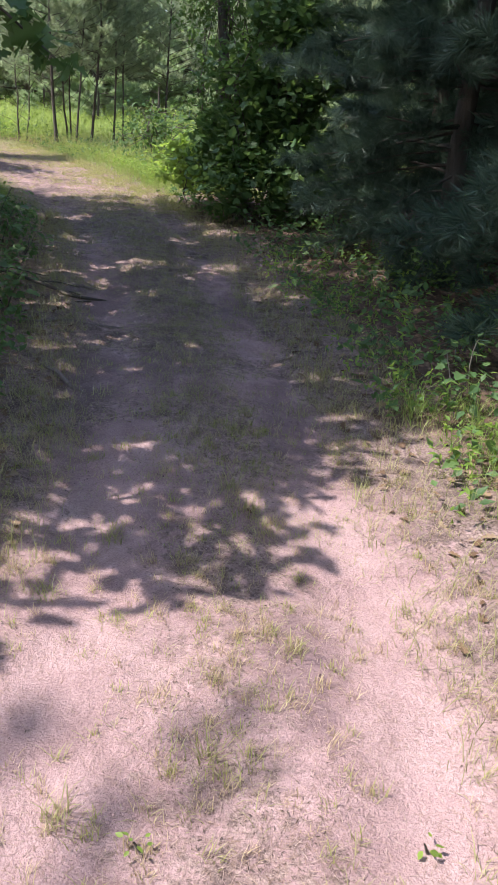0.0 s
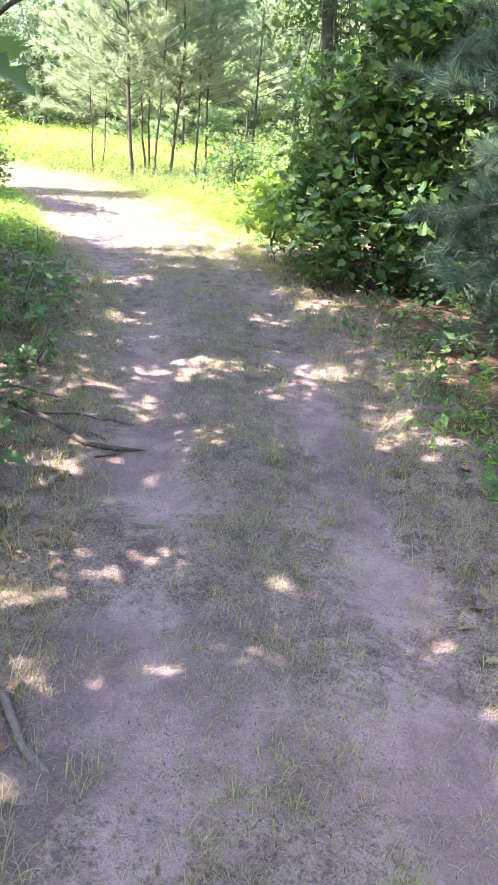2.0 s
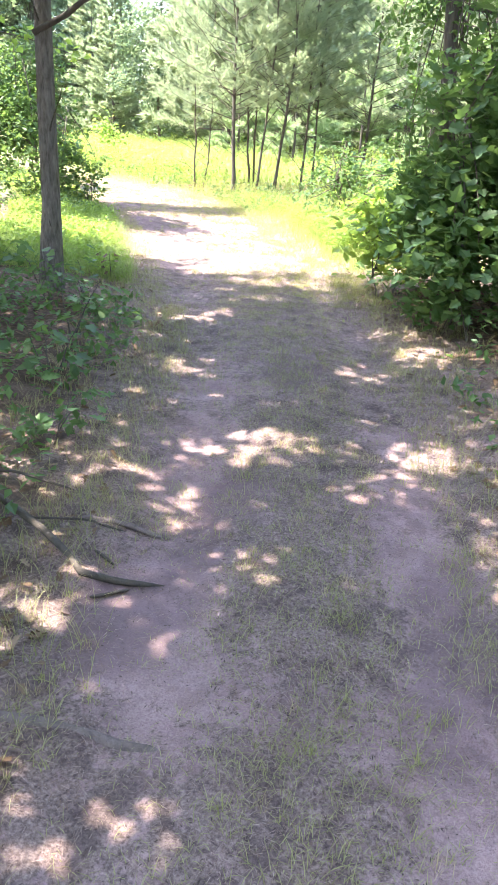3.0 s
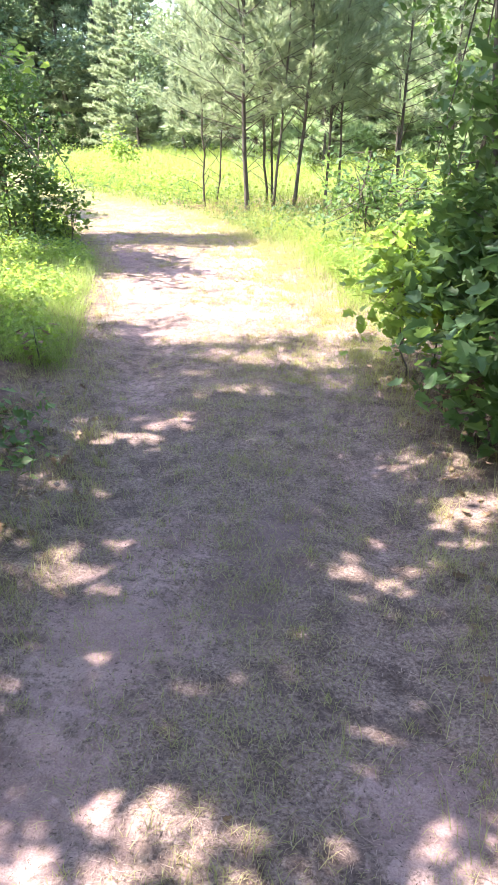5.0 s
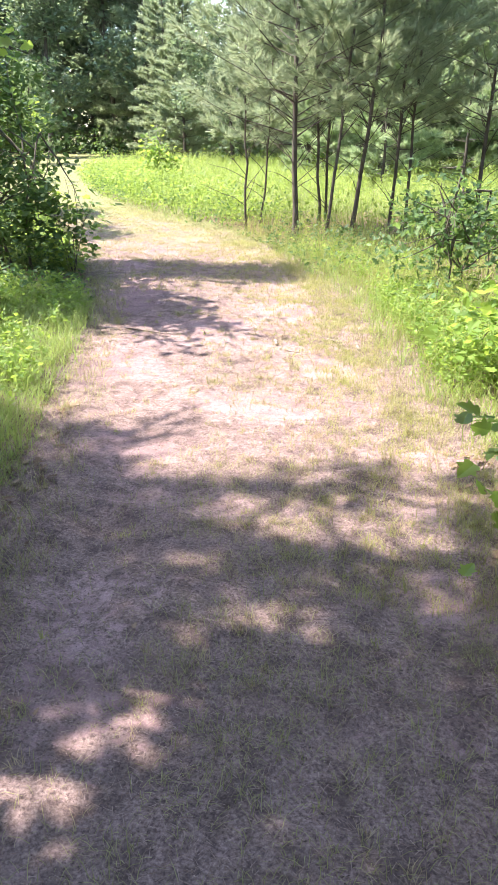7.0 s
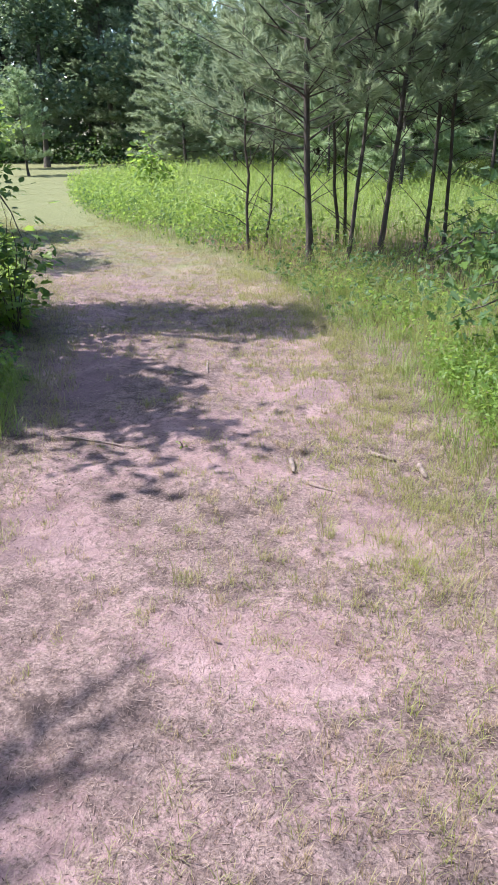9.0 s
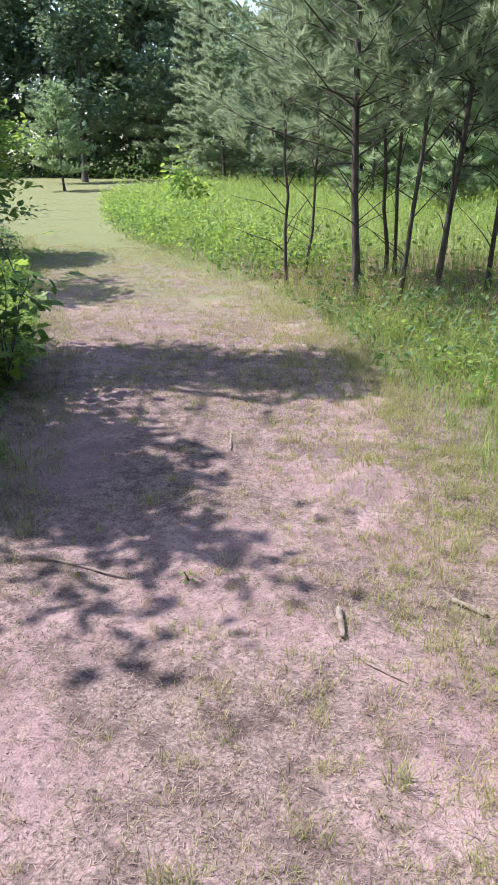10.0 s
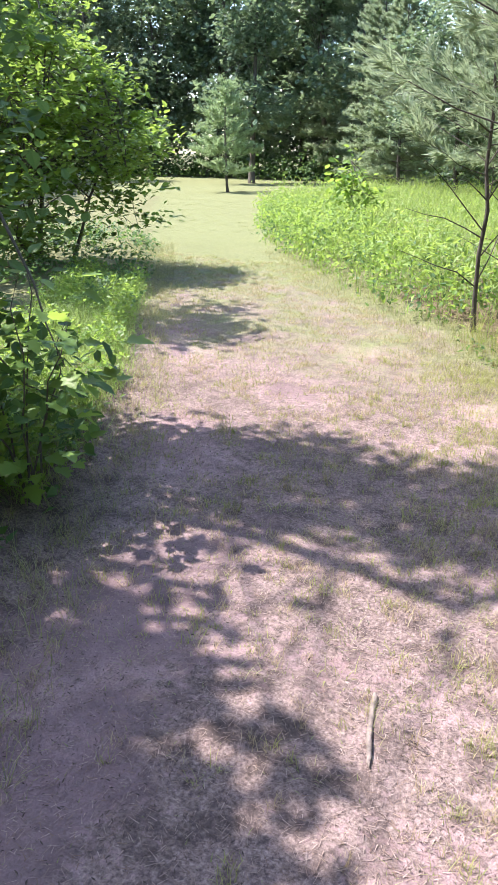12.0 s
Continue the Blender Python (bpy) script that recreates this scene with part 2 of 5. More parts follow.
def spin(count, rng, tilt):
    """Random turning matrices: any heading, and a lean of about tilt (radians) off the level."""
    h, p, r = rng.uniform(0, 6.28, count), rng.normal(0, tilt, count), rng.normal(0, tilt, count)
    ch, sh, cp, sp, cr, sr = np.cos(h), np.sin(h), np.cos(p), np.sin(p), np.cos(r), np.sin(r)
    o, l = np.zeros(count), np.ones(count)
    rz = np.stack([ch, -sh, o, sh, ch, o, o, o, l], -1).reshape(-1, 3, 3)
    rx = np.stack([l, o, o, o, cp, -sp, o, sp, cp], -1).reshape(-1, 3, 3)
    ry = np.stack([cr, o, sr, o, l, o, -sr, o, cr], -1).reshape(-1, 3, 3)
    return rz @ rx @ ry


def scattered(places, sizes, turns, template):
    """Copies of a small template (places, triangles) at many places, as one set of arrays."""
    tv, tf = template
    n, k = len(places), len(tv)
    verts = np.einsum("nij,kj->nki", turns, tv) * np.asarray(sizes)[:, None, None] + places[:, None]
    faces = tf[None] + (np.arange(n) * k)[:, None, None]
    return verts.reshape(-1, 3), faces.reshape(-1, 3)


# leaf blades lie along +y from the stalk at the origin, one unit long
LEAF = (np.array([(0, 0, 0), (0.3, 0.38, 0.07), (0, 1, -0.06), (-0.3, 0.38, 0.07), (0, 0.42, 0)]),
        np.array([(0, 1, 4), (1, 2, 4), (2, 3, 4), (3, 0, 4)]))


NARROW = (LEAF[0] * [0.6, 1, 1], LEAF[1])
SHRED = (np.array([(0, 0, 0), (0.13, 0.45, 0.1), (0.03, 1, 0.02), (-0.1, 0.6, 0.0)]), np.array([(0, 1, 2), (0, 2, 3)]))


def lobed(lobes):
    """A lobed blade, folded along its rib; lobes: half-outline as (across, along)."""
    half = np.array(lobes)
    rib = np.stack([np.zeros(len(half)), half[:, 1] * 0.94, np.zeros(len(half))], -1)
    right = np.stack([half[:, 0], half[:, 1], half[:, 0] * 0.25], -1)
    mirrored = right * [-1, 1, 1]
    verts, n, tris = np.concatenate([rib, right, mirrored]), len(half), []
    for i in range(n - 1):
        for o in (n, 2 * n):
            q = (i, o + i, o + i + 1, i + 1) if o == n else (i + 1, o + i + 1, o + i, i)
            tris += [(q[0], q[1], q[2]), (q[0], q[2], q[3])]
    return verts, np.array(tris)


OVATE = lobed([(0.02, 0), (0.27, 0.24), (0.27, 0.56), (0, 1)])
OAK_CANOPY = lobed([(0.02, 0), (0.2, 0.24), (0.1, 0.34), (0.34, 0.56), (0.16, 0.64), (0.3, 0.84), (0, 1)])
OAK_SHAPE = lobed([(0.01, 0), (0.10, 0.14), (0.20, 0.24), (0.10, 0.33), (0.33, 0.5), (0.14, 0.58), (0.36, 0.78), (0.13, 0.82), (0.10, 0.96), (0, 1)])
MAPLE_SHAPE = lobed([(0.01, 0), (0.22, 0.02), (0.36, 0.16), (0.26, 0.28), (0.46, 0.52), (0.24, 0.56), (0.2, 0.74), (0, 1)])
CLUMP = (np.array([(0, 0, 0), (0.35, 0.2, 0.1), (0.45, 0.75, -0.05), (0, 1, 0.1), (-0.4, 0.7, -0.1), (-0.35, 0.25, 0.08)]),
         np.array([(0, 1, 2), (0, 2, 3), (0, 3, 4), (0, 4, 5)]))


def tuft_template(needles, length, width, spread, rng):
    """A brush of needles along a twig end that points to +y."""
    verts, tris = [], []
    for k in range(needles):
        a, s = rng.uniform(0, 6.28), rng.uniform(0.35, 1.0) * spread
        way = np.array([math.sin(s) * math.cos(a), math.cos(s), math.sin(s) * math.sin(a)])
        side = np.cross(way, rng.normal(0, 1, 3))
        side /= np.linalg.norm(side)
        root = np.array([0, rng.uniform(-0.45, 0.25), 0])
        verts += [root - side * width / 2, root + side * width / 2, root + way * length * rng.uniform(0.75, 1.1)]
        tris.append((3 * k, 3 * k + 1, 3 * k + 2))
    return np.array(verts), np.array(tris)


def blades(x, y, z, height, width, lean, rng, bend=0.5):
    """Grass: bent blades of two joints each, as one set of arrays."""
    n = len(x)
    head, tip = rng.uniform(0, 6.28, n), rng.uniform(0.2, 1.0, n) * lean
    out = np.stack([np.cos(head), np.sin(head), np.zeros(n)], -1)
    side = np.stack([-np.sin(head), np.cos(head), np.zeros(n)], -1) * (width / 2)[:, None]
    up = np.array([0, 0, 1.0])
    root = np.stack([x, y, z], -1)
    mid = root + (out * np.sin(tip)[:, None] + up * np.cos(tip)[:, None]) * (height * 0.55)[:, None]
    far = np.minimum(tip + bend, 1.75)
    end = mid + (out * np.sin(far)[:, None] + up * np.cos(far)[:, None]) * (height * 0.5)[:, None]
    verts = np.stack([root - side, root + side, mid + side * 0.8, mid - side * 0.8, end], 1).reshape(-1, 3)
    faces = np.array([(0, 1, 2), (0, 2, 3), (3, 2, 4)])[None] + (np.arange(n) * 5)[:, None, None]
    return verts, faces.reshape(-1, 3)


def slivers(x, y, z, length, width, rng, lift=0.13):
    """Dead stems lying about: one thin triangle each."""
    n = len(x)
    head, rise = rng.uniform(0, 6.28, n), np.abs(rng.normal(0, lift, n))
    way = np.stack([np.cos(head) * np.cos(rise), np.sin(head) * np.cos(rise), np.sin(rise)], -1) * length[:, None]
    side = np.stack([-np.sin(head), np.cos(head), rng.normal(0, 0.3, n)], -1) * (width / 2)[:, None]
    root = np.stack([x, y, z], -1)
    verts = np.stack([root - side, root + side, root + way], 1).reshape(-1, 3)
    return verts, np.arange(3 * n).reshape(-1, 3)


# ---- ground ----
def spaced(stops):
    """Coordinates from (from, to, spacing) stretches."""
    return np.concatenate([np.linspace(a, b, max(2, int(round((b - a) / d)) + 1))[:-1] for a, b, d in stops] + [[stops[-1][1]]])


# bare trodden soil: (x, y, half width, half length)
BARE = [(0.08, 5.7, 0.17, 0.55), (-0.85, 6.3, 0.16, 0.7), (-0.95, 5.5, 0.2, 0.4), (-4.75, 15.4, 0.34, 0.75), (-4.3, 14.5, 0.25, 0.5), (-2.85, 14.85, 0.16, 0.2), (-3.15, 15.3, 0.22, 0.16), (-5.2, 16.9, 0.22, 0.16), (-5.6, 17.8, 0.25, 0.16),
        (-0.35, 4.3, 0.2, 0.35), (0.32, 3.6, 0.16, 0.6), (-0.75, 4.0, 0.2, 0.5), (0.28, 1.7, 0.13, 0.3), (-0.9, 8.4, 0.2, 0.5), (-3.6, 12.6, 0.3, 0.4)]


def make_ground():
    us = spaced([(-600, -100, 100), (-100, -20, 10), (-20, -5, 0.6), (-5, -2.6, 0.14), (-2.6, 2.6, 0.05), (2.6, 5, 0.14), (5, 20, 0.6), (20, 100, 10), (100, 600, 100)])
    ys = spaced([(-600, -100, 100), (-100, -10, 8), (-10, 0.5, 0.3), (0.5, 17, 0.05), (17, 26, 0.14), (26, 60, 0.6), (60, 120, 6), (120, 700, 80)])
    u, y = np.meshgrid(us, ys)
    x = u + (left_edge(y) + right_edge(y)) / 2
    z = ground_height(x, y)
    verts = np.stack([x, y, z], -1).reshape(-1, 3)
    n, k = len(us), len(ys)
    i, j = np.meshgrid(np.arange(k - 1), np.arange(n - 1), indexing="ij")
    quads = np.stack([i * n + j, i * n + j + 1, (i + 1) * n + j + 1, (i + 1) * n + j], -1).reshape(-1, 4)
    me = mesh_from("ground", verts, quads, GROUND, True)
    l, r = left_edge(y), right_edge(y)
    outside = np.maximum(l - x, x - r) + 0.18 * waves(x, y, 0.7, 21)
    rut = np.exp(-((x - l - 0.55) / 0.26) ** 2) + np.exp(-((x - r + 0.42) / 0.24) ** 2)
    rut = rut * (1 - 0.65 * step(y, 6.5, 9)) * (1 - step(y, 19, 22))
    thatch = 0.62 + 0.22 * step(y, 2.6, 4) * (1 - step(y, 10.5, 12.5)) - 0.5 * rut + 0.25 * waves(x, y, 1.1, 31) + 0.3 * step(outside, -0.35, 0.1)
    thatch = thatch - 0.12 * (1 - step(y, 2.2, 3.4)) + 0.2 * step(y, 15, 20)
    green = 0.5 * step(y, 15.8, 19.5) + 0.42 * step(y, 20, 26) + 0.42 * step(outside, -0.1, 0.7) * step(y, 11, 14) + (0.06 + 0.26 * step(y, 2.6, 4) * (1 - step(y, 10.5, 12.5))) * (1 - rut)
    shed = 0.9 * step(outside, 0.05, 0.5) * (1 - step(y, 10, 13.5) * 0.75)
    shed = np.maximum(shed, 0.85 * step(x - r, 0.35, 0.8) * step(y, 16.5, 18) * (1 - step(y, 23, 25)) * (x > -6.5))
    bare = np.zeros_like(x)
    for bx, by, rx, ry in BARE:
        far = ((x - bx) / rx) ** 2 + ((y - by) / ry) ** 2 + 0.5 * waves(x, y, 0.25, 23)
        bare = np.maximum(bare, 1 - step(far, 0.3, 1.2))
    cover = np.stack([np.clip(thatch, 0, 1), np.clip(green, 0, 1), np.clip(shed, 0, 1), bare], -1).reshape(-1, 4)
    layer = me.color_attributes.new("cover", "FLOAT_COLOR", "POINT")
    layer.data.foreach_set("color", cover.astype(np.float32).ravel())
    return tagged(new("ground", me), "pinkish sandy forest track with worn ruts, thatch and leaf litter", "ground", kind="structure")


make_ground()


# ---- trees ----
def bent_path(start, end, bow, count, rng):
    """A slightly crooked line from start to end."""
    s = np.linspace(0, 1, count)[:, None]
    start, end = np.asarray(start, float), np.asarray(end, float)
    long = np.linalg.norm(end - start)
    way = start + (end - start) * s + np.asarray(bow) * (4 * s * (1 - s)) * long
    jitter = rng.normal(0, min(0.012 * long, 0.012), (count, 3))
    jitter[0] = 0
    return way + jitter


def bough_turns(ways, rng):
    """Turning matrices that carry +y on to the given ways."""
    y = ways / (np.linalg.norm(ways, axis=1)[:, None] + 1e-9)
    ref = rng.normal(0, 1, y.shape)
    x = np.cross(y, ref)
    x /= np.linalg.norm(x, axis=1)[:, None] + 1e-9
    return np.stack([x, y, np.cross(x, y)], -1)


PINE_RNG = np.random.RandomState(11)
TUFT_NEAR = tuft_template(26, 1.0, 0.035, 0.95, PINE_RNG)
TUFT_MID = tuft_template(15, 1.0, 0.06, 1.0, PINE_RNG)
TUFT_GROVE = tuft_template(18, 1.0, 0.07, 0.72, PINE_RNG)
TUFT_FAR = tuft_template(7, 1.0, 0.16, 1.1, PINE_RNG)


# openings in the canopy over the track, by where their light falls: (x, y, half width, half length)
GAPS = [(0.5, 2.58, 0.36, 0.2), (0.02, 2.42, 0.17, 0.08), (-0.12, 2.62, 0.1, 0.04), (-0.62, 2.72, 0.12, 0.04), (-0.35, 2.55, 0.04, 0.02), (-0.5, 2.45, 0.05, 0.02), (-0.28, 2.78, 0.05, 0.03), (-0.7, 2.52, 0.05, 0.02), (-0.42, 2.9, 0.04, 0.03), (-0.1, 2.95, 0.05, 0.02), (-0.8, 2.95, 0.08, 0.03), (0.1, 3.2, 0.08, 0.04), (-3.85, 13.78, 0.42, 0.16), (-3.3, 13.7, 0.3, 0.16), (-3.6, 14.9, 0.14, 0.08), (-0.9, 7.05, 0.36, 0.2), (-2.09, 8.7, 0.2, 0.14), (-2.07, 9.4, 0.3, 0.16), (-1.65, 8.1, 0.14, 0.1), (-0.2, 7.12, 0.3, 0.14), (0.28, 6.4, 0.25, 0.22), (0.4, 6.0, 0.2, 0.2), (-0.06, 9.0, 0.26, 0.13), (-0.42, 9.45, 0.3, 0.14), (-0.75, 4.76, 0.3, 0.12),
        (-1.02, 4.55, 0.18, 0.14), (-0.28, 4.28, 0.14, 0.12), (-0.2, 4.68, 0.16, 0.1), (0.26, 4.5, 0.14, 0.16), (-0.5, 4.2, 0.14, 0.1), (-0.8, 4.1, 0.16, 0.12), (0.5, 4.2, 0.16, 0.1), (-0.54, 3.15, 0.16, 0.09),
        (-0.5, 8.4, 0.2, 0.12), (-1.9, 10.25, 0.34, 0.13), (-1.5, 10.3, 0.28, 0.12), (-1.3, 10.65, 0.3, 0.1), (-2.2, 10.62, 0.4, 0.12), (-1.75, 10.95, 0.45, 0.16), (-1.9, 9.8, 0.2, 0.1), (-2.1, 9.55, 0.3, 0.18),
        (-1.3, 5.4, 0.2, 0.12), (-0.6, 5.9, 0.14, 0.1), (-4.12, 14.85, 0.22, 0.09), (-3.75, 15.3, 0.4, 0.2), (-3.5, 15.75, 0.4, 0.16), (-5.2, 15.75, 0.35, 0.35), (-7.0, 17.6, 0.6, 0.5), (-4.7, 16.4, 0.12, 0.08), (-3.3, 14.4, 0.3, 0.14)]
SUN_SLIDE = (-sun_way.x / sun_way.z, -sun_way.y / sun_way.z)


def under_gaps(at, places):
    """True for the foliage (places from the base at) that would stand in the way of a canopy opening."""
    x = places[:, 0] + at[0] + places[:, 2] * SUN_SLIDE[0]
    y = places[:, 1] + at[1] + places[:, 2] * SUN_SLIDE[1]
    uneven = 0.45 * waves(x, y, 0.35, 91)
    loose = np.random.RandomState(len(x)).rand(len(x)) < 0.82
    blocked = np.zeros(len(x), bool)
    for gx, gy, rx, ry in GAPS:
        blocked |= ((x - gx) / (rx + 0.04)) ** 2 + ((y - gy) / (ry + 0.04)) ** 2 < 1 + uneven
    return blocked & loose & (places[:, 2] > 1.1)


def make_pine(name, at, height, girth, reach, first, label, seed, needles=NEEDLE, tuft=TUFT_MID, tuft_size=0.15, density=1.0,
              lean=(0.0, 0.0), dead=0, group="", droop=0.1, whorl=5, gap=0.42, near_tip=0.25, taper=0.7, bark=PINE_BARK):
    """A pine: crooked trunk, whorls of boughs, brushes of needles on the side twigs. first: height of the lowest live bough."""
    rng = np.random.RandomState(seed)
    root = thing(name, at, label, "tree", group)
    top = np.array([lean[0] * height, lean[1] * height, height])
    trunk = bent_path((0, 0, -0.1), top, (rng.normal(0, 0.012), rng.normal(0, 0.012), 0), 14, rng)
    s = np.linspace(0, 1, 14)
    radii = girth / 2 * (1 - 0.9 * s) * (1 + 0.45 * np.exp(-s * height / 0.12))
    piece("trunk", mesh_from("trunk", *tube(trunk, radii, 9), bark, True), root)
    places, ways = [], []
    z, turn = first, rng.uniform(0, 6)
    while z < height * 0.97:
        share = (z - first) / max(height - first, 0.1)
        long = reach * (1 - share) ** taper * (0.75 + 0.25 * min(1, share * 5 + 0.4))
        limbs = []
        for k in range(whorl):
            a = turn + k * 6.28 / whorl + rng.normal(0, 0.25)
            size = long * rng.uniform(0.7, 1.12) + 0.12
            rise = rng.uniform(0.12, 0.5) + 0.5 * share - droop
            foot = np.array([np.interp(z, trunk[:, 2], trunk[:, c]) for c in range(3)])
            foot[2] = z + rng.normal(0, 0.08)
            out = np.array([math.cos(a), math.sin(a), rise])
            tip = foot + out * size
            bough = bent_path(foot, tip, (0, 0, -0.06 + 0.1 * rng.rand()), 6, rng)
            limbs.append(tube(bough, np.linspace(0.005 + 0.005 * size, 0.002, 6) * (girth / 0.14) ** 0.5, 5))
            twigs = int(size * 11 * density) + 3
            for f in rng.uniform(near_tip, 1.0, twigs):
                p = np.array([np.interp(f, np.linspace(0, 1, 6), bough[:, c]) for c in range(3)])
                side = rng.choice((-1, 1))
                w = np.array([math.cos(a + side * rng.uniform(0.35, 1.1)), math.sin(a + side * rng.uniform(0.35, 1.1)), rise + rng.normal(0.15, 0.25)])
                twig = (0.14 + 0.30 * (1 - f) * size) * rng.uniform(0.5, 1.1)
                for g in np.arange(0.35, 1.01, 0.3):
                    places.append(p + w * twig * g)
                    ways.append(w + rng.normal(0, 0.25, 3))
            places.append(tip)
            ways.append(out)
        piece("branch", mesh_from("branch", *joined(limbs), PINE_BARK, True), root)
        z += gap * rng.uniform(0.8, 1.2)
        turn += 0.7
    for k in range(dead):
        z = rng.uniform(0.35, first + 0.4)
        a = rng.uniform(0, 6.28)
        size = rng.uniform(0.35, 0.9) * min(reach, 1.2)
        foot = np.array([np.interp(z, trunk[:, 2], trunk[:, c]) for c in range(3)])
        stub = bent_path(foot, foot + np.array([math.cos(a), math.sin(a), rng.uniform(0.25, 1.1)]) * size, (0, 0, 0.05), 5, rng)
        piece("dead_branch", mesh_from("dead_branch", *tube(stub, np.linspace(0.007, 0.0015, 5), 5), DARK_WOOD, True), root, "thin bare dead branch")
    places, ways = np.array(places), np.array(ways)
    clear = ~under_gaps(at, places)
    places, ways = places[clear], ways[clear]
    v, f = scattered(places, tuft_size * rng.uniform(0.7, 1.25, len(places)), bough_turns(ways, rng), tuft)
    piece("needles", mesh_from("needles", v, f, needles), root)
    return root


def make_broadleaf(name, at, label, category, seed, stems, leaf_mat, shape, leaf_size, leaves, crown, bark=OAK_BARK, group="", limbs=7, tilt=0.55):
    """A broad-leaved tree or bush. stems: rows of (foot x, foot y, top x, top y, top z, girth), from its base.
    crown: rows of (x, y, z, radius across, radius up): uneven lumps round which the twigs and leaves gather."""
    rng = np.random.RandomState(seed)
    root = thing(name, at, label, category, group)
    ends = []
    for fx, fy, tx, ty, tz, girth in stems:
        line = bent_path((fx, fy, -0.08), (tx, ty, tz), (rng.normal(0, 0.04), rng.normal(0, 0.04), 0), 10, rng)
        radii = girth / 2 * np.linspace(1, 0.28, 10) * (1 + 0.35 * np.exp(-np.linspace(0, 1, 10) * tz / 0.15))
        piece("trunk" if girth > 0.06 else "stem", mesh_from("trunk", *tube(line, radii, 8 if girth > 0.06 else 6), bark, True), root)
        ends.append(line)
    pick = np.array([c[3] ** 2 * c[4] for c in crown])
    pick = pick / pick.sum()
    places = []
    per = max(6, leaves // 700)
    for k, (cx, cy, cz, ra, ru) in enumerate(crown):
        twigs = []
        for i in range(limbs):
            line = ends[rng.randint(len(ends))]
            foot = line[rng.randint(len(line) // 3, len(line))]
            d = rng.normal(0, 1, 3)
            d /= np.linalg.norm(d)
            tip = np.array([cx, cy, cz]) + d * [ra, ra, ru] * 0.85
            twig = bent_path(foot, tip, (0, 0, rng.uniform(-0.05, 0.12)), 7, rng)
            twigs.append(tube(twig, np.linspace(0.009, 0.002, 7) * (1 + ra * 0.5), 5))
        piece("branch", mesh_from("branch", *joined(twigs), bark, True), root)
        n = int(leaves * pick[k] / per) + 5
        d = rng.normal(0, 1, (n, 3))
        d /= np.linalg.norm(d, axis=1)[:, None]
        far = rng.uniform(0.35, 1.0, n) ** 0.6 * (1 + 0.18 * np.sin(5 * d[:, 0] + 3 * d[:, 2] + k))
        heart = np.array([cx, cy, cz]) + d * far[:, None] * [ra, ra, ru]
        spray = np.repeat(heart, per, 0) + rng.normal(0, leaf_size * 1.15, (n * per, 3)) * [1, 1, 0.6]
        places.append(spray)
    places = np.concatenate(places)
    places = places[(places[:, 2] > 0.03) & ~under_gaps(at, places)]
    v, f = scattered(places, leaf_size * rng.uniform(0.6, 1.25, len(places)), spin(len(places), rng, tilt), shape)
    piece("leaves", mesh_from("leaves", v, f, leaf_mat), root)
    return root


def height_at(x, y):
    return float(ground_height(x, y))


def base(x, y):
    return (x, y, height_at(x, y))


# the stand of young pines beside the clearing
GROVE = "young pines beside the clearing"
GROVE_LABEL = "young pine with bare lower trunk in the weedy clearing edge"
front_row = [(-4.12, 19.25, 7.0, 0.125, 1.7, 1.45, 0.02, 7, "tallest young pine of the stand, dark scaly trunk"),
             (-3.42, 19.6, 6.6, 0.10, 1.35, 1.7, 0.03, 6, GROVE_LABEL),
             (-3.72, 19.3, 6.0, 0.075, 1.1, 1.8, 0.07, 4, "thin leaning pine with a bare lower trunk"),
             (-4.22, 20.9, 5.6, 0.075, 1.0, 1.7, 0.0, 3, GROVE_LABEL),
             (-4.12, 20.95, 5.2, 0.07, 1.0, 1.8, 0.01, 2, GROVE_LABEL),
             (-5.2, 20.1, 4.6, 0.06, 0.95, 1.25, -0.01, 4, "slender young pine at the edge of the weeds"),
             (-5.2, 20.75, 4.2, 0.055, 0.9, 1.4, 0.05, 3, GROVE_LABEL)]
back_row = [(-2.95, 20.2, 6.0, 0.08, 1.2, 1.5, 0.03, 4, GROVE_LABEL),
            (-2.75, 20.5, 5.6, 0.075, 1.2, 1.6, 0.05, 4, GROVE_LABEL),
            (-1.75, 20.6, 6.2, 0.10, 1.5, 1.5, 0.04, 5, GROVE_LABEL),
            (-0.9, 22.5, 6.4, 0.10, 1.6, 1.4, -0.02, 4, GROVE_LABEL),
            (0.6, 20.8, 6.8, 0.12, 1.8, 1.3, 0.0, 4, GROVE_LABEL),
            (1.9, 23.5, 7.0, 0.12, 1.9, 1.2, 0.0, 3, GROVE_LABEL)]
for i, (x, y, tall, girth, reach, first, lean, dead, label) in enumerate(front_row + back_row):
    make_pine("pine_tree", base(x, y), tall, 0.68 * girth, reach, first, label, 100 + i, NEEDLE, TUFT_GROVE, lean=(0.6 * lean, 0.01), dead=2 * dead + 2, group=GROVE, tuft_size=0.125, density=0.62 if y < 20.1 else 0.4, droop=-0.05, whorl=4, gap=0.23, near_tip=0.3)

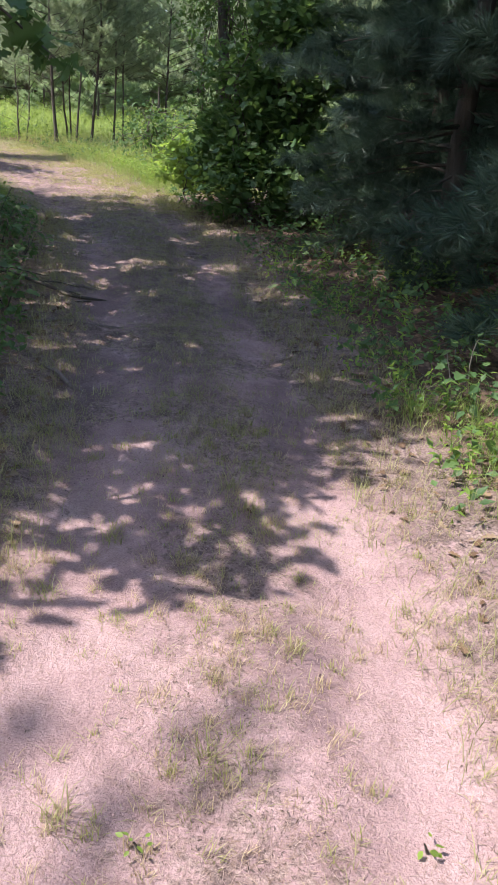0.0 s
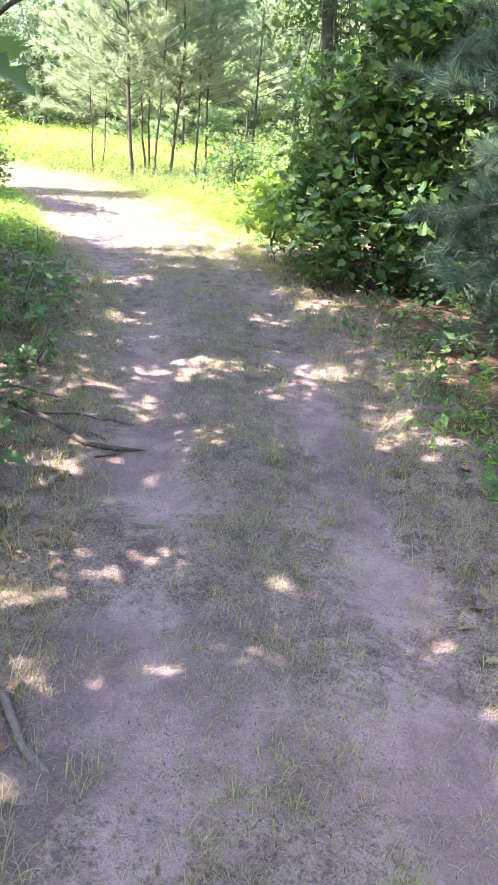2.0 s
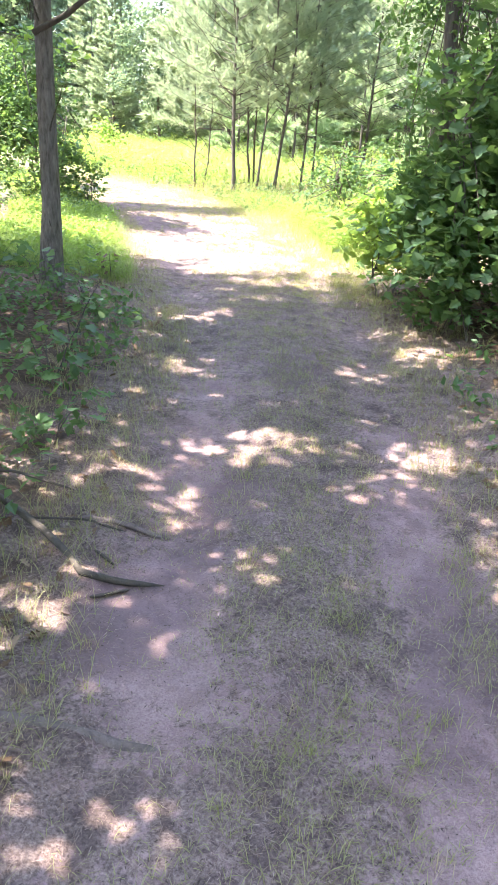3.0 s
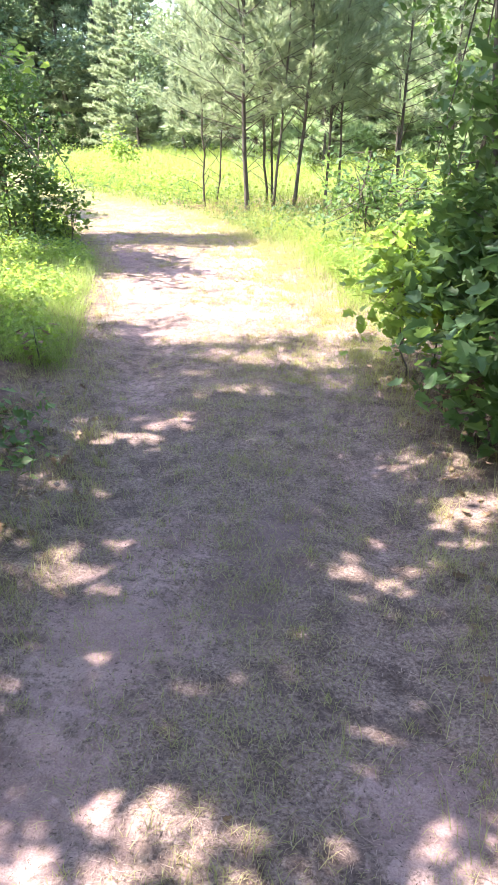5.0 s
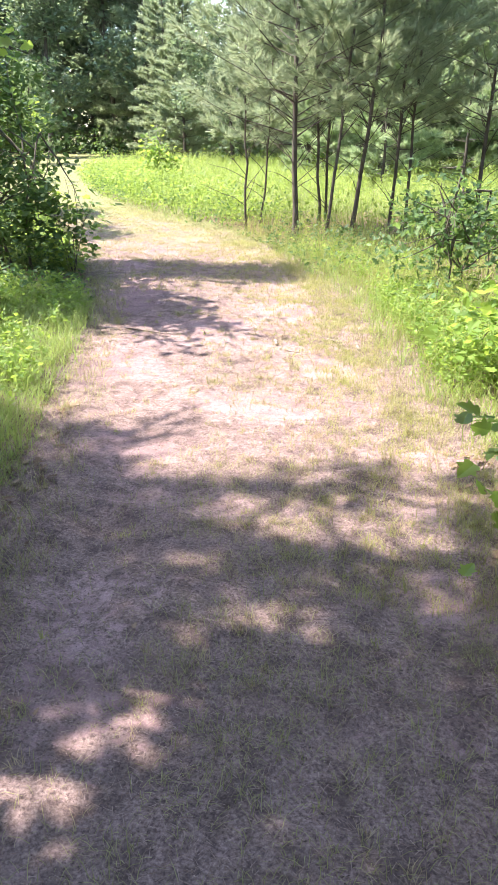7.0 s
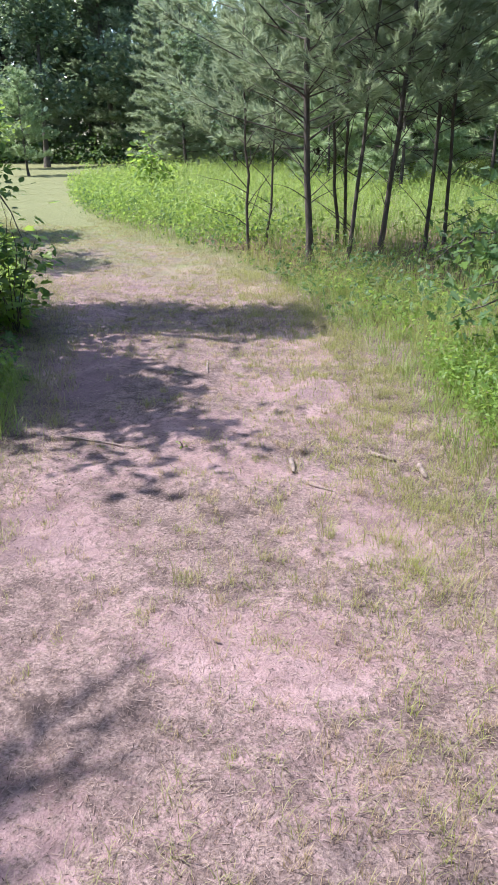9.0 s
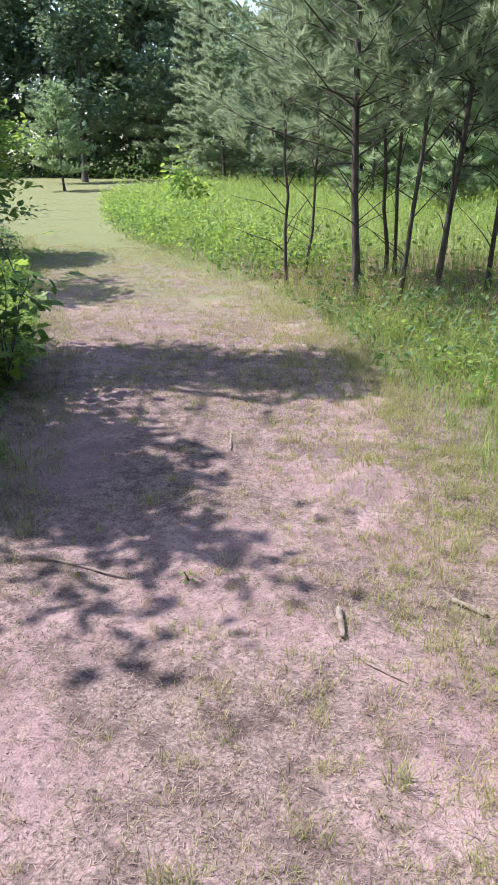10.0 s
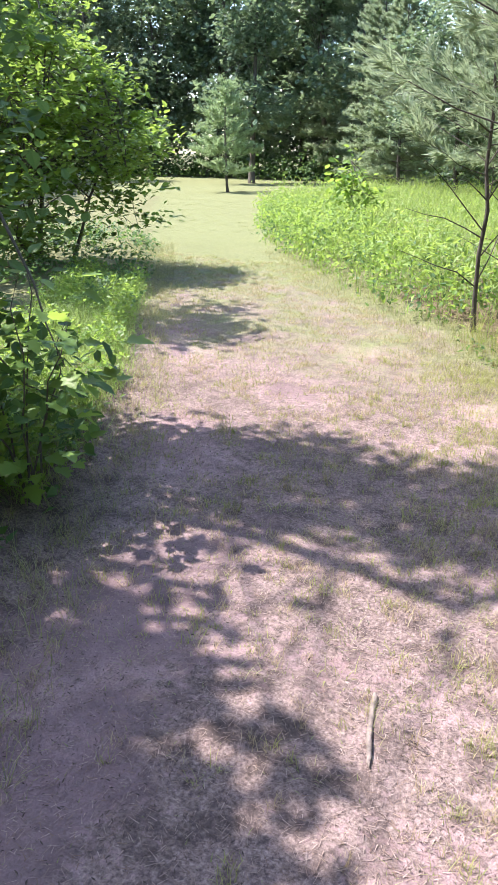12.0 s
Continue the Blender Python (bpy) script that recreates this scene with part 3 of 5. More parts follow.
# white pines beside the track, needles coloured for shade, boughs almost to the ground
make_pine("white_pine", base(2.15, 7.9), 9.0, 0.22, 1.8, 0.3, "large dark pine, feathery boughs hanging to the ground", 201, SHADED_NEEDLE, TUFT_NEAR, 0.15, 1.5, droop=0.45, whorl=8, gap=0.27)
make_pine("white_pine", base(3.1, 5.3), 8.0, 0.2, 1.95, 0.3, "shaded pine with dense drooping boughs beside the track", 202, SHADED_NEEDLE, TUFT_MID, 0.15, 1.6, droop=0.45, whorl=8, gap=0.28)
make_pine("white_pine", base(2.6, 10.6), 9.5, 0.22, 1.8, 0.5, "shaded pine standing behind the roadside bushes", 203, SHADED_NEEDLE, TUFT_MID, 0.16, 1.4, droop=0.4, whorl=8, gap=0.32)
make_pine("white_pine", base(4.4, 7.6), 10, 0.24, 2.0, 0.5, "shaded pine standing deeper in the wood", 204, SHADED_NEEDLE, TUFT_FAR, 0.2, 1.4, droop=0.35, whorl=7, gap=0.36)
make_pine("white_pine", base(3.6, 13.5), 9, 0.2, 2.0, 0.5, "shaded pine standing deeper in the wood", 205, SHADED_NEEDLE, TUFT_FAR, 0.2, 1.0, droop=0.25, whorl=6, gap=0.45)

# red pine with a bare trunk beside the track, and the wood behind it
leaning_pine = make_pine("red_pine", base(-3.25, 9.6), 10.5, 0.165, 1.9, 3.6, "tall red pine, bare grey-brown trunk with dead stubs", 211, NEEDLE, TUFT_MID, 0.18, 0.75, lean=(-0.03, 0.0), dead=5, whorl=6, bark=RED_BARK)
low_limb = bent_path((-0.05, 0, 1.95), (1.0, 0.15, 2.75), (0, 0, -0.07), 9, np.random.RandomState(3))
piece("branch", mesh_from("branch", *tube(low_limb, np.linspace(0.026, 0.012, 9), 7), PINE_BARK, True), leaning_pine, "bare upswept lower limb")
make_pine("red_pine", base(-5.3, 10.1), 11, 0.2, 1.6, 2.2, "tall pine in the wood beside the track", 212, NEEDLE, TUFT_MID, 0.17, 0.5, dead=6, whorl=4, gap=0.85)
make_pine("red_pine", base(-7.6, 9.4), 10, 0.2, 2.2, 1.0, "tall pine deeper in the wood", 213, SHADED_NEEDLE, TUFT_FAR, 0.24, 0.9, whorl=6)
make_pine("red_pine", base(-12.0, 12.6), 7, 0.18, 2.0, 0.9, "tall pine deeper in the wood", 214, SHADED_NEEDLE, TUFT_FAR, 0.24, 0.9, whorl=6)
make_pine("red_pine", base(-15.0, 16.2), 6, 0.18, 2.0, 0.9, "tall pine deeper in the wood", 215, SHADED_NEEDLE, TUFT_FAR, 0.24, 0.9, whorl=6)

make_pine("red_pine", base(-6.45, -0.55), 11.5, 0.2, 1.2, 9.4, "tall red pine with a thin high crown", 216, NEEDLE, TUFT_MID, 0.17, 0.05, whorl=3, gap=0.6, near_tip=0.75)

make_pine("red_pine", base(-3.7, 6.8), 13, 0.2, 1.9, 6.8, "tall red pine with a high crown over the track", 217, NEEDLE, TUFT_MID, 0.19, 1.1, whorl=5, gap=0.55)
make_pine("red_pine", base(-3.6, 4.5), 12.5, 0.2, 1.8, 7.2, "tall red pine with a high crown over the track", 218, NEEDLE, TUFT_MID, 0.19, 1.0, whorl=5, gap=0.55)

# oaks overhanging the track
make_broadleaf("oak_tree", base(-3.2, 2.65), "oak with low spreading boughs over the track", "tree", 300,
               [(0, 0, 0.1, 0.5, 5.2, 0.18)], OAK_LEAF, OAK_CANOPY, 0.13, 9000,
               [(0.85, -0.75, 3.0, 0.42, 0.14), (0.4, -0.6, 3.0, 0.4, 0.14), (1.28, -0.6, 2.95, 0.18, 0.09), (1.52, -0.52, 3.0, 0.15, 0.07), (1.0, 0.0, 3.0, 0.75, 0.35), (0.6, 0.8, 3.6, 1.0, 0.5), (-0.2, 0.3, 4.5, 1.2, 0.6), (0.2, 1.7, 4.5, 1.2, 0.6), (1.0, 1.6, 2.6, 0.7, 0.35), (0.8, 1.2, 5.1, 1.1, 0.5)], tilt=0.4)
make_broadleaf("oak_tree", base(-2.25, 6.0), "young oak with spreading boughs beside the track", "tree", 301,
               [(0, 0, -0.3, 0.3, 5.2, 0.16)], OAK_LEAF, OAK_CANOPY, 0.13, 7900,
               [(-1.3, 0.9, 4.2, 0.95, 0.5), (-0.6, -1.2, 3.6, 1.0, 0.6), (-0.2, -0.6, 4.4, 1.1, 0.6), (-1.3, -0.7, 4.6, 1.1, 0.7), (0.2, 1.5, 3.4, 0.7, 0.5), (-0.6, 2.2, 3.8, 1.0, 0.6), (0.2, -0.9, 5.6, 1.0, 0.5)], tilt=0.4)
make_broadleaf("oak_tree", base(-4.9, 7.7), "oak in the wood beside the track", "tree", 302,
               [(0, 0, 0.2, 0.2, 6.2, 0.2)], OAK_LEAF, LEAF, 0.15, 8800,
               [(1.15, 1.75, 4.4, 0.7, 0.4), (0.9, 1.5, 4.5, 0.7, 0.4), (0, 0.8, 3.2, 1.2, 0.8), (0.6, -0.5, 4.6, 1.5, 0.9), (-0.8, 0.3, 5.6, 1.6, 1.0), (0.3, 1.3, 5.2, 1.3, 0.8), (-0.5, -1.0, 2.2, 1.0, 0.9)], tilt=0.4)

make_broadleaf("oak_tree", base(-7.4, 15.2), "tall oak in the wood beside the track", "tree", 303,
               [(0, 0, 0.2, 0.1, 5.6, 0.2)], OAK_LEAF, LEAF, 0.13, 6200,
               [(-0.5, 0.75, 4.8, 0.6, 0.4), (0.3, 0.85, 5.2, 0.6, 0.35), (-0.05, -1.2, 4.8, 0.5, 0.3), (0.5, -1.5, 4.2, 0.6, 0.35), (0.45, -1.1, 4.3, 0.5, 0.3), (1.4, -1.7, 4.0, 0.5, 0.2), (0.2, -0.75, 3.9, 0.55, 0.3), (0.1, -2.3, 3.9, 0.4, 0.25)], tilt=0.4, limbs=4)
make_broadleaf("oak_tree", base(-11.7, 18.1), "tall slender oak in the wood beside the track", "tree", 304,
               [(0, 0, 0.3, 0.1, 5.2, 0.14)], OAK_LEAF, LEAF, 0.14, 1500,
               [(1.6, 0.0, 4.7, 0.5, 0.25), (1.0, 0.3, 5.2, 0.5, 0.3), (-0.2, 0.1, 4.8, 0.6, 0.4), (1.0, 1.1, 4.6, 0.4, 0.2)], tilt=0.4)
# bushes and small trees where the track bends
make_broadleaf("small_tree", base(0.2, 11.4), "dark broad-leaved tree with a shrubby foot beside the track", "tree", 311,
               [(0, 0, 0.1, 0.1, 5.5, 0.17), (0.5, 0.2, 0.9, 0.2, 4.0, 0.08)], OAK_LEAF, OVATE, 0.062, 17500,
               [(-0.45, -0.35, 0.5, 0.4, 0.4), (0.5, -0.2, 1.3, 0.8, 0.7), (-0.5, -0.3, 1.5, 0.5, 0.5), (-0.2, -0.6, 0.85, 0.6, 0.55), (0.15, -0.4, 1.2, 0.7, 0.6), (-0.2, 0, 2.3, 0.95, 0.7), (0.8, 0.3, 2.0, 1.0, 0.9), (0.2, 0.1, 3.6, 1.4, 0.9), (-0.9, -0.2, 3.0, 0.7, 0.5), (0.3, 0, 4.9, 1.3, 0.9), (0.8, -0.5, 0.7, 0.7, 0.55), (-0.65, -0.3, 2.3, 0.35, 0.18)], tilt=0.75)
# near, shaded part of the maple bush, its shade put into dark leaves
make_broadleaf("bush", base(0.26, 9.98), "dense maple bush at the track edge, shade in its dark leaf colour", "bush", 312,
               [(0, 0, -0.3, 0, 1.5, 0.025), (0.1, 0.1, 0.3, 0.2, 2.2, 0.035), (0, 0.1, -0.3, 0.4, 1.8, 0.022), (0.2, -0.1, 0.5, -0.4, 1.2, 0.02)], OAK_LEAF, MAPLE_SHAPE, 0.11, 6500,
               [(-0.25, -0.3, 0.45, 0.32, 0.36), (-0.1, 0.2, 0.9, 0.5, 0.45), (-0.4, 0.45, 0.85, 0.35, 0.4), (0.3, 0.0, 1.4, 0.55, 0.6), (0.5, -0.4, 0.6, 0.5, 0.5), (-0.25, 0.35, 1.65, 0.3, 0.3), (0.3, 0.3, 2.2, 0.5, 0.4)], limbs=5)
# sunlit far part of the same bush, sunlight put into bright leaf colour
make_broadleaf("bush", base(-0.55, 10.8), "sunlit part of the maple bush, light in its bright leaf colour", "bush", 318,
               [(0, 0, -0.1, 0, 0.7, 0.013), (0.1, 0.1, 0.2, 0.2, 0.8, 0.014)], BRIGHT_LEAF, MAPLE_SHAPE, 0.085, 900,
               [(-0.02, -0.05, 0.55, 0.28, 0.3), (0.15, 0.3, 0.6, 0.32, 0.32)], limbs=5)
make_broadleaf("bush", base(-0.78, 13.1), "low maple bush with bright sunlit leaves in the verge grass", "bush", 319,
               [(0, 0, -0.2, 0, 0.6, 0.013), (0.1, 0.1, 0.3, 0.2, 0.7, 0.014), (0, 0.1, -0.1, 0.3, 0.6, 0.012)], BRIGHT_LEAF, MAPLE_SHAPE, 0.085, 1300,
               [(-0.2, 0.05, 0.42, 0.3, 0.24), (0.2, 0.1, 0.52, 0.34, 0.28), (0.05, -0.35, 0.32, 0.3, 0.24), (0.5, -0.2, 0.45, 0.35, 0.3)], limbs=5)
make_broadleaf("bush", base(-6.3, 15.5), "dense dark-leaved bush beside the track", "bush", 313,
               [(0, 0, -0.2, 0, 1.6, 0.04), (0.2, 0.1, 0.3, 0.3, 1.4, 0.03), (-0.3, 0.2, -0.6, 0.3, 1.6, 0.03)], OAK_LEAF, OVATE, 0.085, 7500,
               [(0.2, -0.3, 0.8, 0.6, 0.55), (-0.2, 0.2, 1.3, 0.75, 0.6), (0.45, 0.1, 0.55, 0.5, 0.4), (-0.9, 0.1, 1.2, 0.8, 0.8), (-0.7, 0.5, 2.0, 0.7, 0.6)])
make_broadleaf("large_bush", base(-11.3, 20.6), "tall spreading bush, sunlit yellow-green crown, dark inside", "bush", 315,
               [(0, 0, 0.2, 0.2, 2.6, 0.07), (-0.4, 0.2, -1.0, 0.5, 2.8, 0.06), (0.4, 0.1, 1.0, 0.6, 2.0, 0.05), (0.1, -0.3, 0.5, -0.7, 2.0, 0.05), (-0.5, -0.3, -0.9, -1.0, 2.4, 0.05)], BUSH_LEAF, OVATE, 0.10, 16000,
               [(0.3, 0, 2.2, 1.1, 0.8), (-0.8, 0.2, 2.6, 1.2, 0.8), (0.9, 0.6, 1.6, 0.8, 0.7), (0.5, -0.7, 1.5, 0.9, 0.8), (-1.0, -1.0, 2.0, 1.1, 0.9), (1.0, 0.5, 0.8, 0.55, 0.5), (-0.3, 0.1, 3.3, 0.8, 0.5), (0.2, -0.2, 0.7, 1.0, 0.6), (-0.9, -0.7, 0.9, 1.0, 0.7)], limbs=9, tilt=0.38)
make_pine("pine_tree", base(0.55, 14.1), 8, 0.14, 2.2, 2.35, "pine with long bare lower branches beside the track", 221, NEEDLE, TUFT_MID, 0.15, 0.9, dead=16, whorl=5)
for k, (x, y, tall) in enumerate([(-1.25, 16.7, 1.1), (-2.25, 18.5, 0.75), (-0.6, 17.9, 1.1), (0.2, 15.6, 1.0)]):
    make_broadleaf("oak_sapling", base(x, y), "dark-leaved oak sapling in the tall grass", "sapling", 330 + k, [(0, 0, 0.05, 0, tall, 0.02), (0.1, 0.1, 0.3, 0.2, tall * 0.9, 0.02)],
                   OAK_LEAF, OAK_SHAPE, 0.1, 260, [(0, 0, tall * 0.75, 0.4, tall * 0.25), (0.3, 0.2, tall * 0.55, 0.45, tall * 0.3), (-0.2, 0.1, tall * 0.45, 0.4, tall * 0.25)], limbs=5)
make_broadleaf("oak_sapling", base(-1.6, 15.6), "oak sapling in the grass at the track edge", "sapling", 316,
               [(0, 0, 0.05, 0, 1.2, 0.02), (0.1, 0.1, 0.3, 0.2, 1.0, 0.02)], OAK_LEAF, OAK_SHAPE, 0.09, 650,
               [(-0.3, 0.0, 0.5, 0.32, 0.3), (-0.1, -0.2, 0.95, 0.35, 0.3), (0, 0, 0.85, 0.42, 0.3), (0.4, 0.2, 0.7, 0.5, 0.4), (0.1, 0.1, 0.4, 0.45, 0.25)], limbs=5)
make_broadleaf("sapling", base(-9.9, 26.6), "bright-leaved sapling standing out of the tall weeds", "sapling", 317,
               [(0, 0, 0, 0, 1.3, 0.02)], BRIGHT_LEAF, OVATE, 0.14, 260, [(0, 0, 1.05, 0.32, 0.35), (0.1, 0, 0.7, 0.4, 0.3)], limbs=4)

# the lone small pine on the lawn
make_pine("small_pine", base(-22.2, 39.5), 4.1, 0.11, 1.55, 0.75, "small lone pine on the mown grass", 220, YOUNG_NEEDLE, TUFT_FAR, 0.18, 1.5, whorl=5, gap=0.36, taper=1.0)


# young pines at the far side of the weeds, behind the stand
far_pine = make_pine("young_pine", base(-5.2, 31.5), 4.2, 0.1, 1.5, 0.35, "bushy young pine at the far side of the weeds", 230, YOUNG_NEEDLE, TUFT_FAR, 0.2, 1.3, whorl=5, gap=0.38, taper=0.9, group="young pines behind the weeds")
for k, (x, y, size) in enumerate([(-7.6, 33.2, 0.9), (-3.0, 32.6, 1.1), (-0.6, 30.8, 0.85), (1.6, 31.8, 1.15), (4.0, 30.2, 1.0), (6.2, 28.8, 1.1)]):
    ob = copy_thing(far_pine, pose(*base(x, y), 0, 0, 77 * k))
    ob.scale = (size, size, size)


# ---- forest round the clearing ----
def make_forest():
    rng = np.random.RandomState(77)
    far_label = "tall dark broad-leaved tree at the forest edge"
    models = []
    for k in range(3):
        crown = [(rng.normal(0, 1.4), rng.normal(0, 1.4), z + rng.normal(0, 0.4), rng.uniform(1.5, 2.5), rng.uniform(1.0, 1.7)) for z in np.linspace(2.6, 13.5, 11)]
        models.append(make_broadleaf("forest_tree", (0, 0, 0), far_label, "tree", 400 + k, [(0, 0, 0.3, 0.2, 13, 0.35)], DARK_LEAF, CLUMP, 0.3, 5200, crown, group="forest edge", limbs=3, tilt=0.5))
    for k in range(2):
        models.append(make_pine("forest_pine", (0, 0, 0), 14 + 2 * k, 0.3, 3.4, 0.9, "tall pine at the forest edge", 410 + k, NEEDLE, TUFT_FAR, 0.32, 1.1, group="forest edge", whorl=6, gap=0.6, droop=0.15))
    line = np.array([(-33, 28), (-45, 43), (-52, 54), (-33, 56), (-24, 54), (-15, 51), (-8, 47), (0, 44), (8, 41), (15, 35), (20, 27), (18, 18)])
    spots = []
    for row, (back, gap) in enumerate(((0, 4.0), (5.0, 4.2), (11, 5.0))):
        for (ax, ay), (bx, by) in zip(line[:-1], line[1:]):
            long = math.hypot(bx - ax, by - ay)
            for s in np.arange(0, long, gap):
                x, y = ax + (bx - ax) * s / long, ay + (by - ay) * s / long
                out = np.array([x + 8, y - 15])
                out = out / np.linalg.norm(out)
                spots.append((x + out[0] * back + rng.normal(0, 0.7), y + out[1] * back + rng.normal(0, 0.7), row))
    spots += [(-12.5, 3, 0), (-13, -3, 0), (-13, -9, 0), (-5.5, -12, 0), (0.5, -13, 0), (5, -10.5, 0), (7, -5, 0), (6.5, 0.5, 0), (8.5, 5, 0), (8, 11, 0), (9, 16, 0),
              (-14, 8, 0), (-20, 12, 0), (-24, 18, 0), (-27, 24, 0), (-17, 3, 0), (-18, -7, 0), (11, -2, 0), (12, 8, 0), (7.5, 20.5, 0), (11, -9, 0), (-23, 8, 0), (-28, 15, 0)]
    spots += [(-16.5, 43, 0), (-13, 40, 0), (-9.5, 38.5, 0), (-6, 36, 0), (-1.5, 35, 0), (3, 34, 0), (-19.5, 47, 0), (-27, 48, 0)]
    placed = [False] * len(models)
    for x, y, row in spots:
        leafy = x < -24 or y < 20
        k = int(rng.choice(5, p=(0.24, 0.24, 0.24, 0.14, 0.14) if leafy else (0.08, 0.07, 0.05, 0.4, 0.4)))
        size = rng.uniform(0.8, 1.15)
        if y > 25 and abs((x + 2) * 0.924 + (y - 11) * 0.383) < 2.6:
            size *= 0.55
        m = pose(x, y, height_at(x, y), 0, 0, rng.uniform(0, 360))
        if placed[k]:
            ob = copy_thing(models[k], m)
        else:
            ob, placed[k] = models[k], True
            ob.matrix_basis = m
        ob.scale = (size, size, size)
    # low growth under the forest edge
    pts = []
    for (ax, ay), (bx, by) in zip(line[:-1], line[1:]):
        n = int(math.hypot(bx - ax, by - ay) * 420)
        s = rng.rand(n)
        x, y = ax + (bx - ax) * s + rng.normal(0, 1.5, n), ay + (by - ay) * s + rng.normal(0, 1.5, n)
        z = np.abs(rng.normal(0, 1.0, n)) * (0.6 + 0.5 * np.abs(waves(x, y, 6.0, 9))) + 0.1
        pts.append(np.stack([x, y, z], -1))
    pts = np.concatenate(pts)
    v, f = scattered(pts, rng.uniform(0.1, 0.22, len(pts)), spin(len(pts), rng, 0.6), CLUMP)
    tagged(new("forest_undergrowth", mesh_from("forest_undergrowth", v, f, OAK_LEAF)), "tangled leafy undergrowth along the forest edge", "undergrowth", kind="stuff")


make_forest()


# ---- grass and low plants ----
def in_area(n, rng, y0, y1, u0, u1, side):
    """Places at u0 to u1 metres outside one edge of the track (side -1: left edge, 1: right edge)."""
    y = rng.uniform(y0, y1, n)
    u = u0 + (u1 - u0) * rng.rand(n)
    x = left_edge(y) - u if side < 0 else right_edge(y) + u
    return x, y


def grass_stuff(name, mat, label, x, y, height, width, lean, rng, bend=0.5):
    z = ground_height(x, y) - 0.01
    v, f = blades(x, y, z, height, width, lean, rng, bend)
    return tagged(new(name, mesh_from(name, v, f, mat)), label, "grass", kind="stuff")


def clustered(x, y, rng, each, spread):
    """Tufts: each place becomes several close together."""
    return np.repeat(x, each) + rng.normal(0, spread, len(x) * each), np.repeat(y, each) + rng.normal(0, spread, len(x) * each)


def make_grass():
    rng = np.random.RandomState(5)
    # trodden thatch lying on the track
    n = 170000
    y = 0.9 + 17 * rng.rand(n) ** 1.2
    x = left_edge(y) + (right_edge(y) - left_edge(y)) * rng.uniform(-0.03, 1.03, n)
    rut = np.exp(-((x - left_edge(y) - 0.55) / 0.24) ** 2) + np.exp(-((x - right_edge(y) + 0.42) / 0.22) ** 2)
    keep = rng.rand(n) > 0.75 * rut * (1 - 0.6 * step(y, 9, 14)) - 0.25 * waves(x, y, 0.9, 41)
    x, y = x[keep], y[keep]
    v, f = slivers(x, y, ground_height(x, y) + 0.003, rng.uniform(0.008, 0.04, len(x)), rng.uniform(0.0008, 0.0018, len(x)) * (1 + 0.05 * y), rng, 0.06)
    tagged(new("thatch", mesh_from("thatch", v, f, DRY_GRASS)), "dry trodden grass stems lying on the sand", "grass", kind="stuff")
    # dark broken bits among it
    n = 80000
    y = 0.9 + 17 * rng.rand(n) ** 1.2
    x = left_edge(y) + (right_edge(y) - left_edge(y)) * rng.uniform(-0.05, 1.05, n)
    rut = np.exp(-((x - left_edge(y) - 0.55) / 0.24) ** 2) + np.exp(-((x - right_edge(y) + 0.42) / 0.22) ** 2)
    keep = rng.rand(n) > 0.8 * rut - 0.35 * waves(x, y, 0.8, 43) + 0.35 * (y < 2.4)
    x, y = x[keep], y[keep]
    pts = np.stack([x, y, ground_height(x, y) + 0.004], -1)
    v, f = scattered(pts, rng.uniform(0.004, 0.010, len(pts)) * rng.choice((0.8, 1, 1, 1.6), len(pts)), spin(len(pts), rng, 0.25), SHRED)
    tagged(new("chaff", mesh_from("chaff", v, f, CHAFF)), "dark broken bits of bark and leaf on the track", "leaf litter", kind="stuff")
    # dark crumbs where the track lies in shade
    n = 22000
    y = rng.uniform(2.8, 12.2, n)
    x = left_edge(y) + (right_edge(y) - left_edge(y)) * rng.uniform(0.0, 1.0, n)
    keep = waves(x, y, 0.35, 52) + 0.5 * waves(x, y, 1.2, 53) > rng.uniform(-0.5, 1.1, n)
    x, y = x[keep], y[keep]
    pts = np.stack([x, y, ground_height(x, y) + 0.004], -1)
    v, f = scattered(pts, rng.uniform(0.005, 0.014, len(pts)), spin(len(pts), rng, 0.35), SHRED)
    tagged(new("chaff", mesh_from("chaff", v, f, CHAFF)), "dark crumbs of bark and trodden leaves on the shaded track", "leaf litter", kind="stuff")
    # fallen needles
    n = 90000
    y = 0.9 + 17 * rng.rand(n) ** 1.1
    x = left_edge(y) + (right_edge(y) - left_edge(y)) * rng.uniform(-0.05, 1.05, n)
    keep = rng.rand(n) < 0.6 + 0.4 * waves(x, y, 0.6, 49)
    x, y = x[keep], y[keep]
    v, f = slivers(x, y, ground_height(x, y) + 0.003, rng.uniform(0.012, 0.04, len(x)), rng.uniform(0.0007, 0.0013, len(x)) * (1 + 0.05 * y), rng, 0.05)
    tagged(new("needle_litter", mesh_from("needle_litter", v, f, FALLEN_NEEDLE)), "brown fallen pine needles strewn over the sand", "leaf litter", kind="stuff")
    # bark and leaf crumbs gathered along the bushes
    x, y = in_area(15000, rng, 12.6, 17.5, -1.1, 0.3, -1)
    keep = rng.rand(15000) < 0.35 + 0.65 * np.clip((left_edge(y) + 0.9 - x) / 0.8, 0, 1)
    x, y = x[keep], y[keep]
    pts = np.stack([x, y, ground_height(x, y) + 0.005], -1)
    v, f = scattered(pts, rng.uniform(0.005, 0.017, len(pts)), spin(len(pts), rng, 0.3), SHRED)
    tagged(new("chaff", mesh_from("chaff", v, f, CHAFF)), "dark bark and leaf crumbs along the bushes", "leaf litter", kind="stuff")
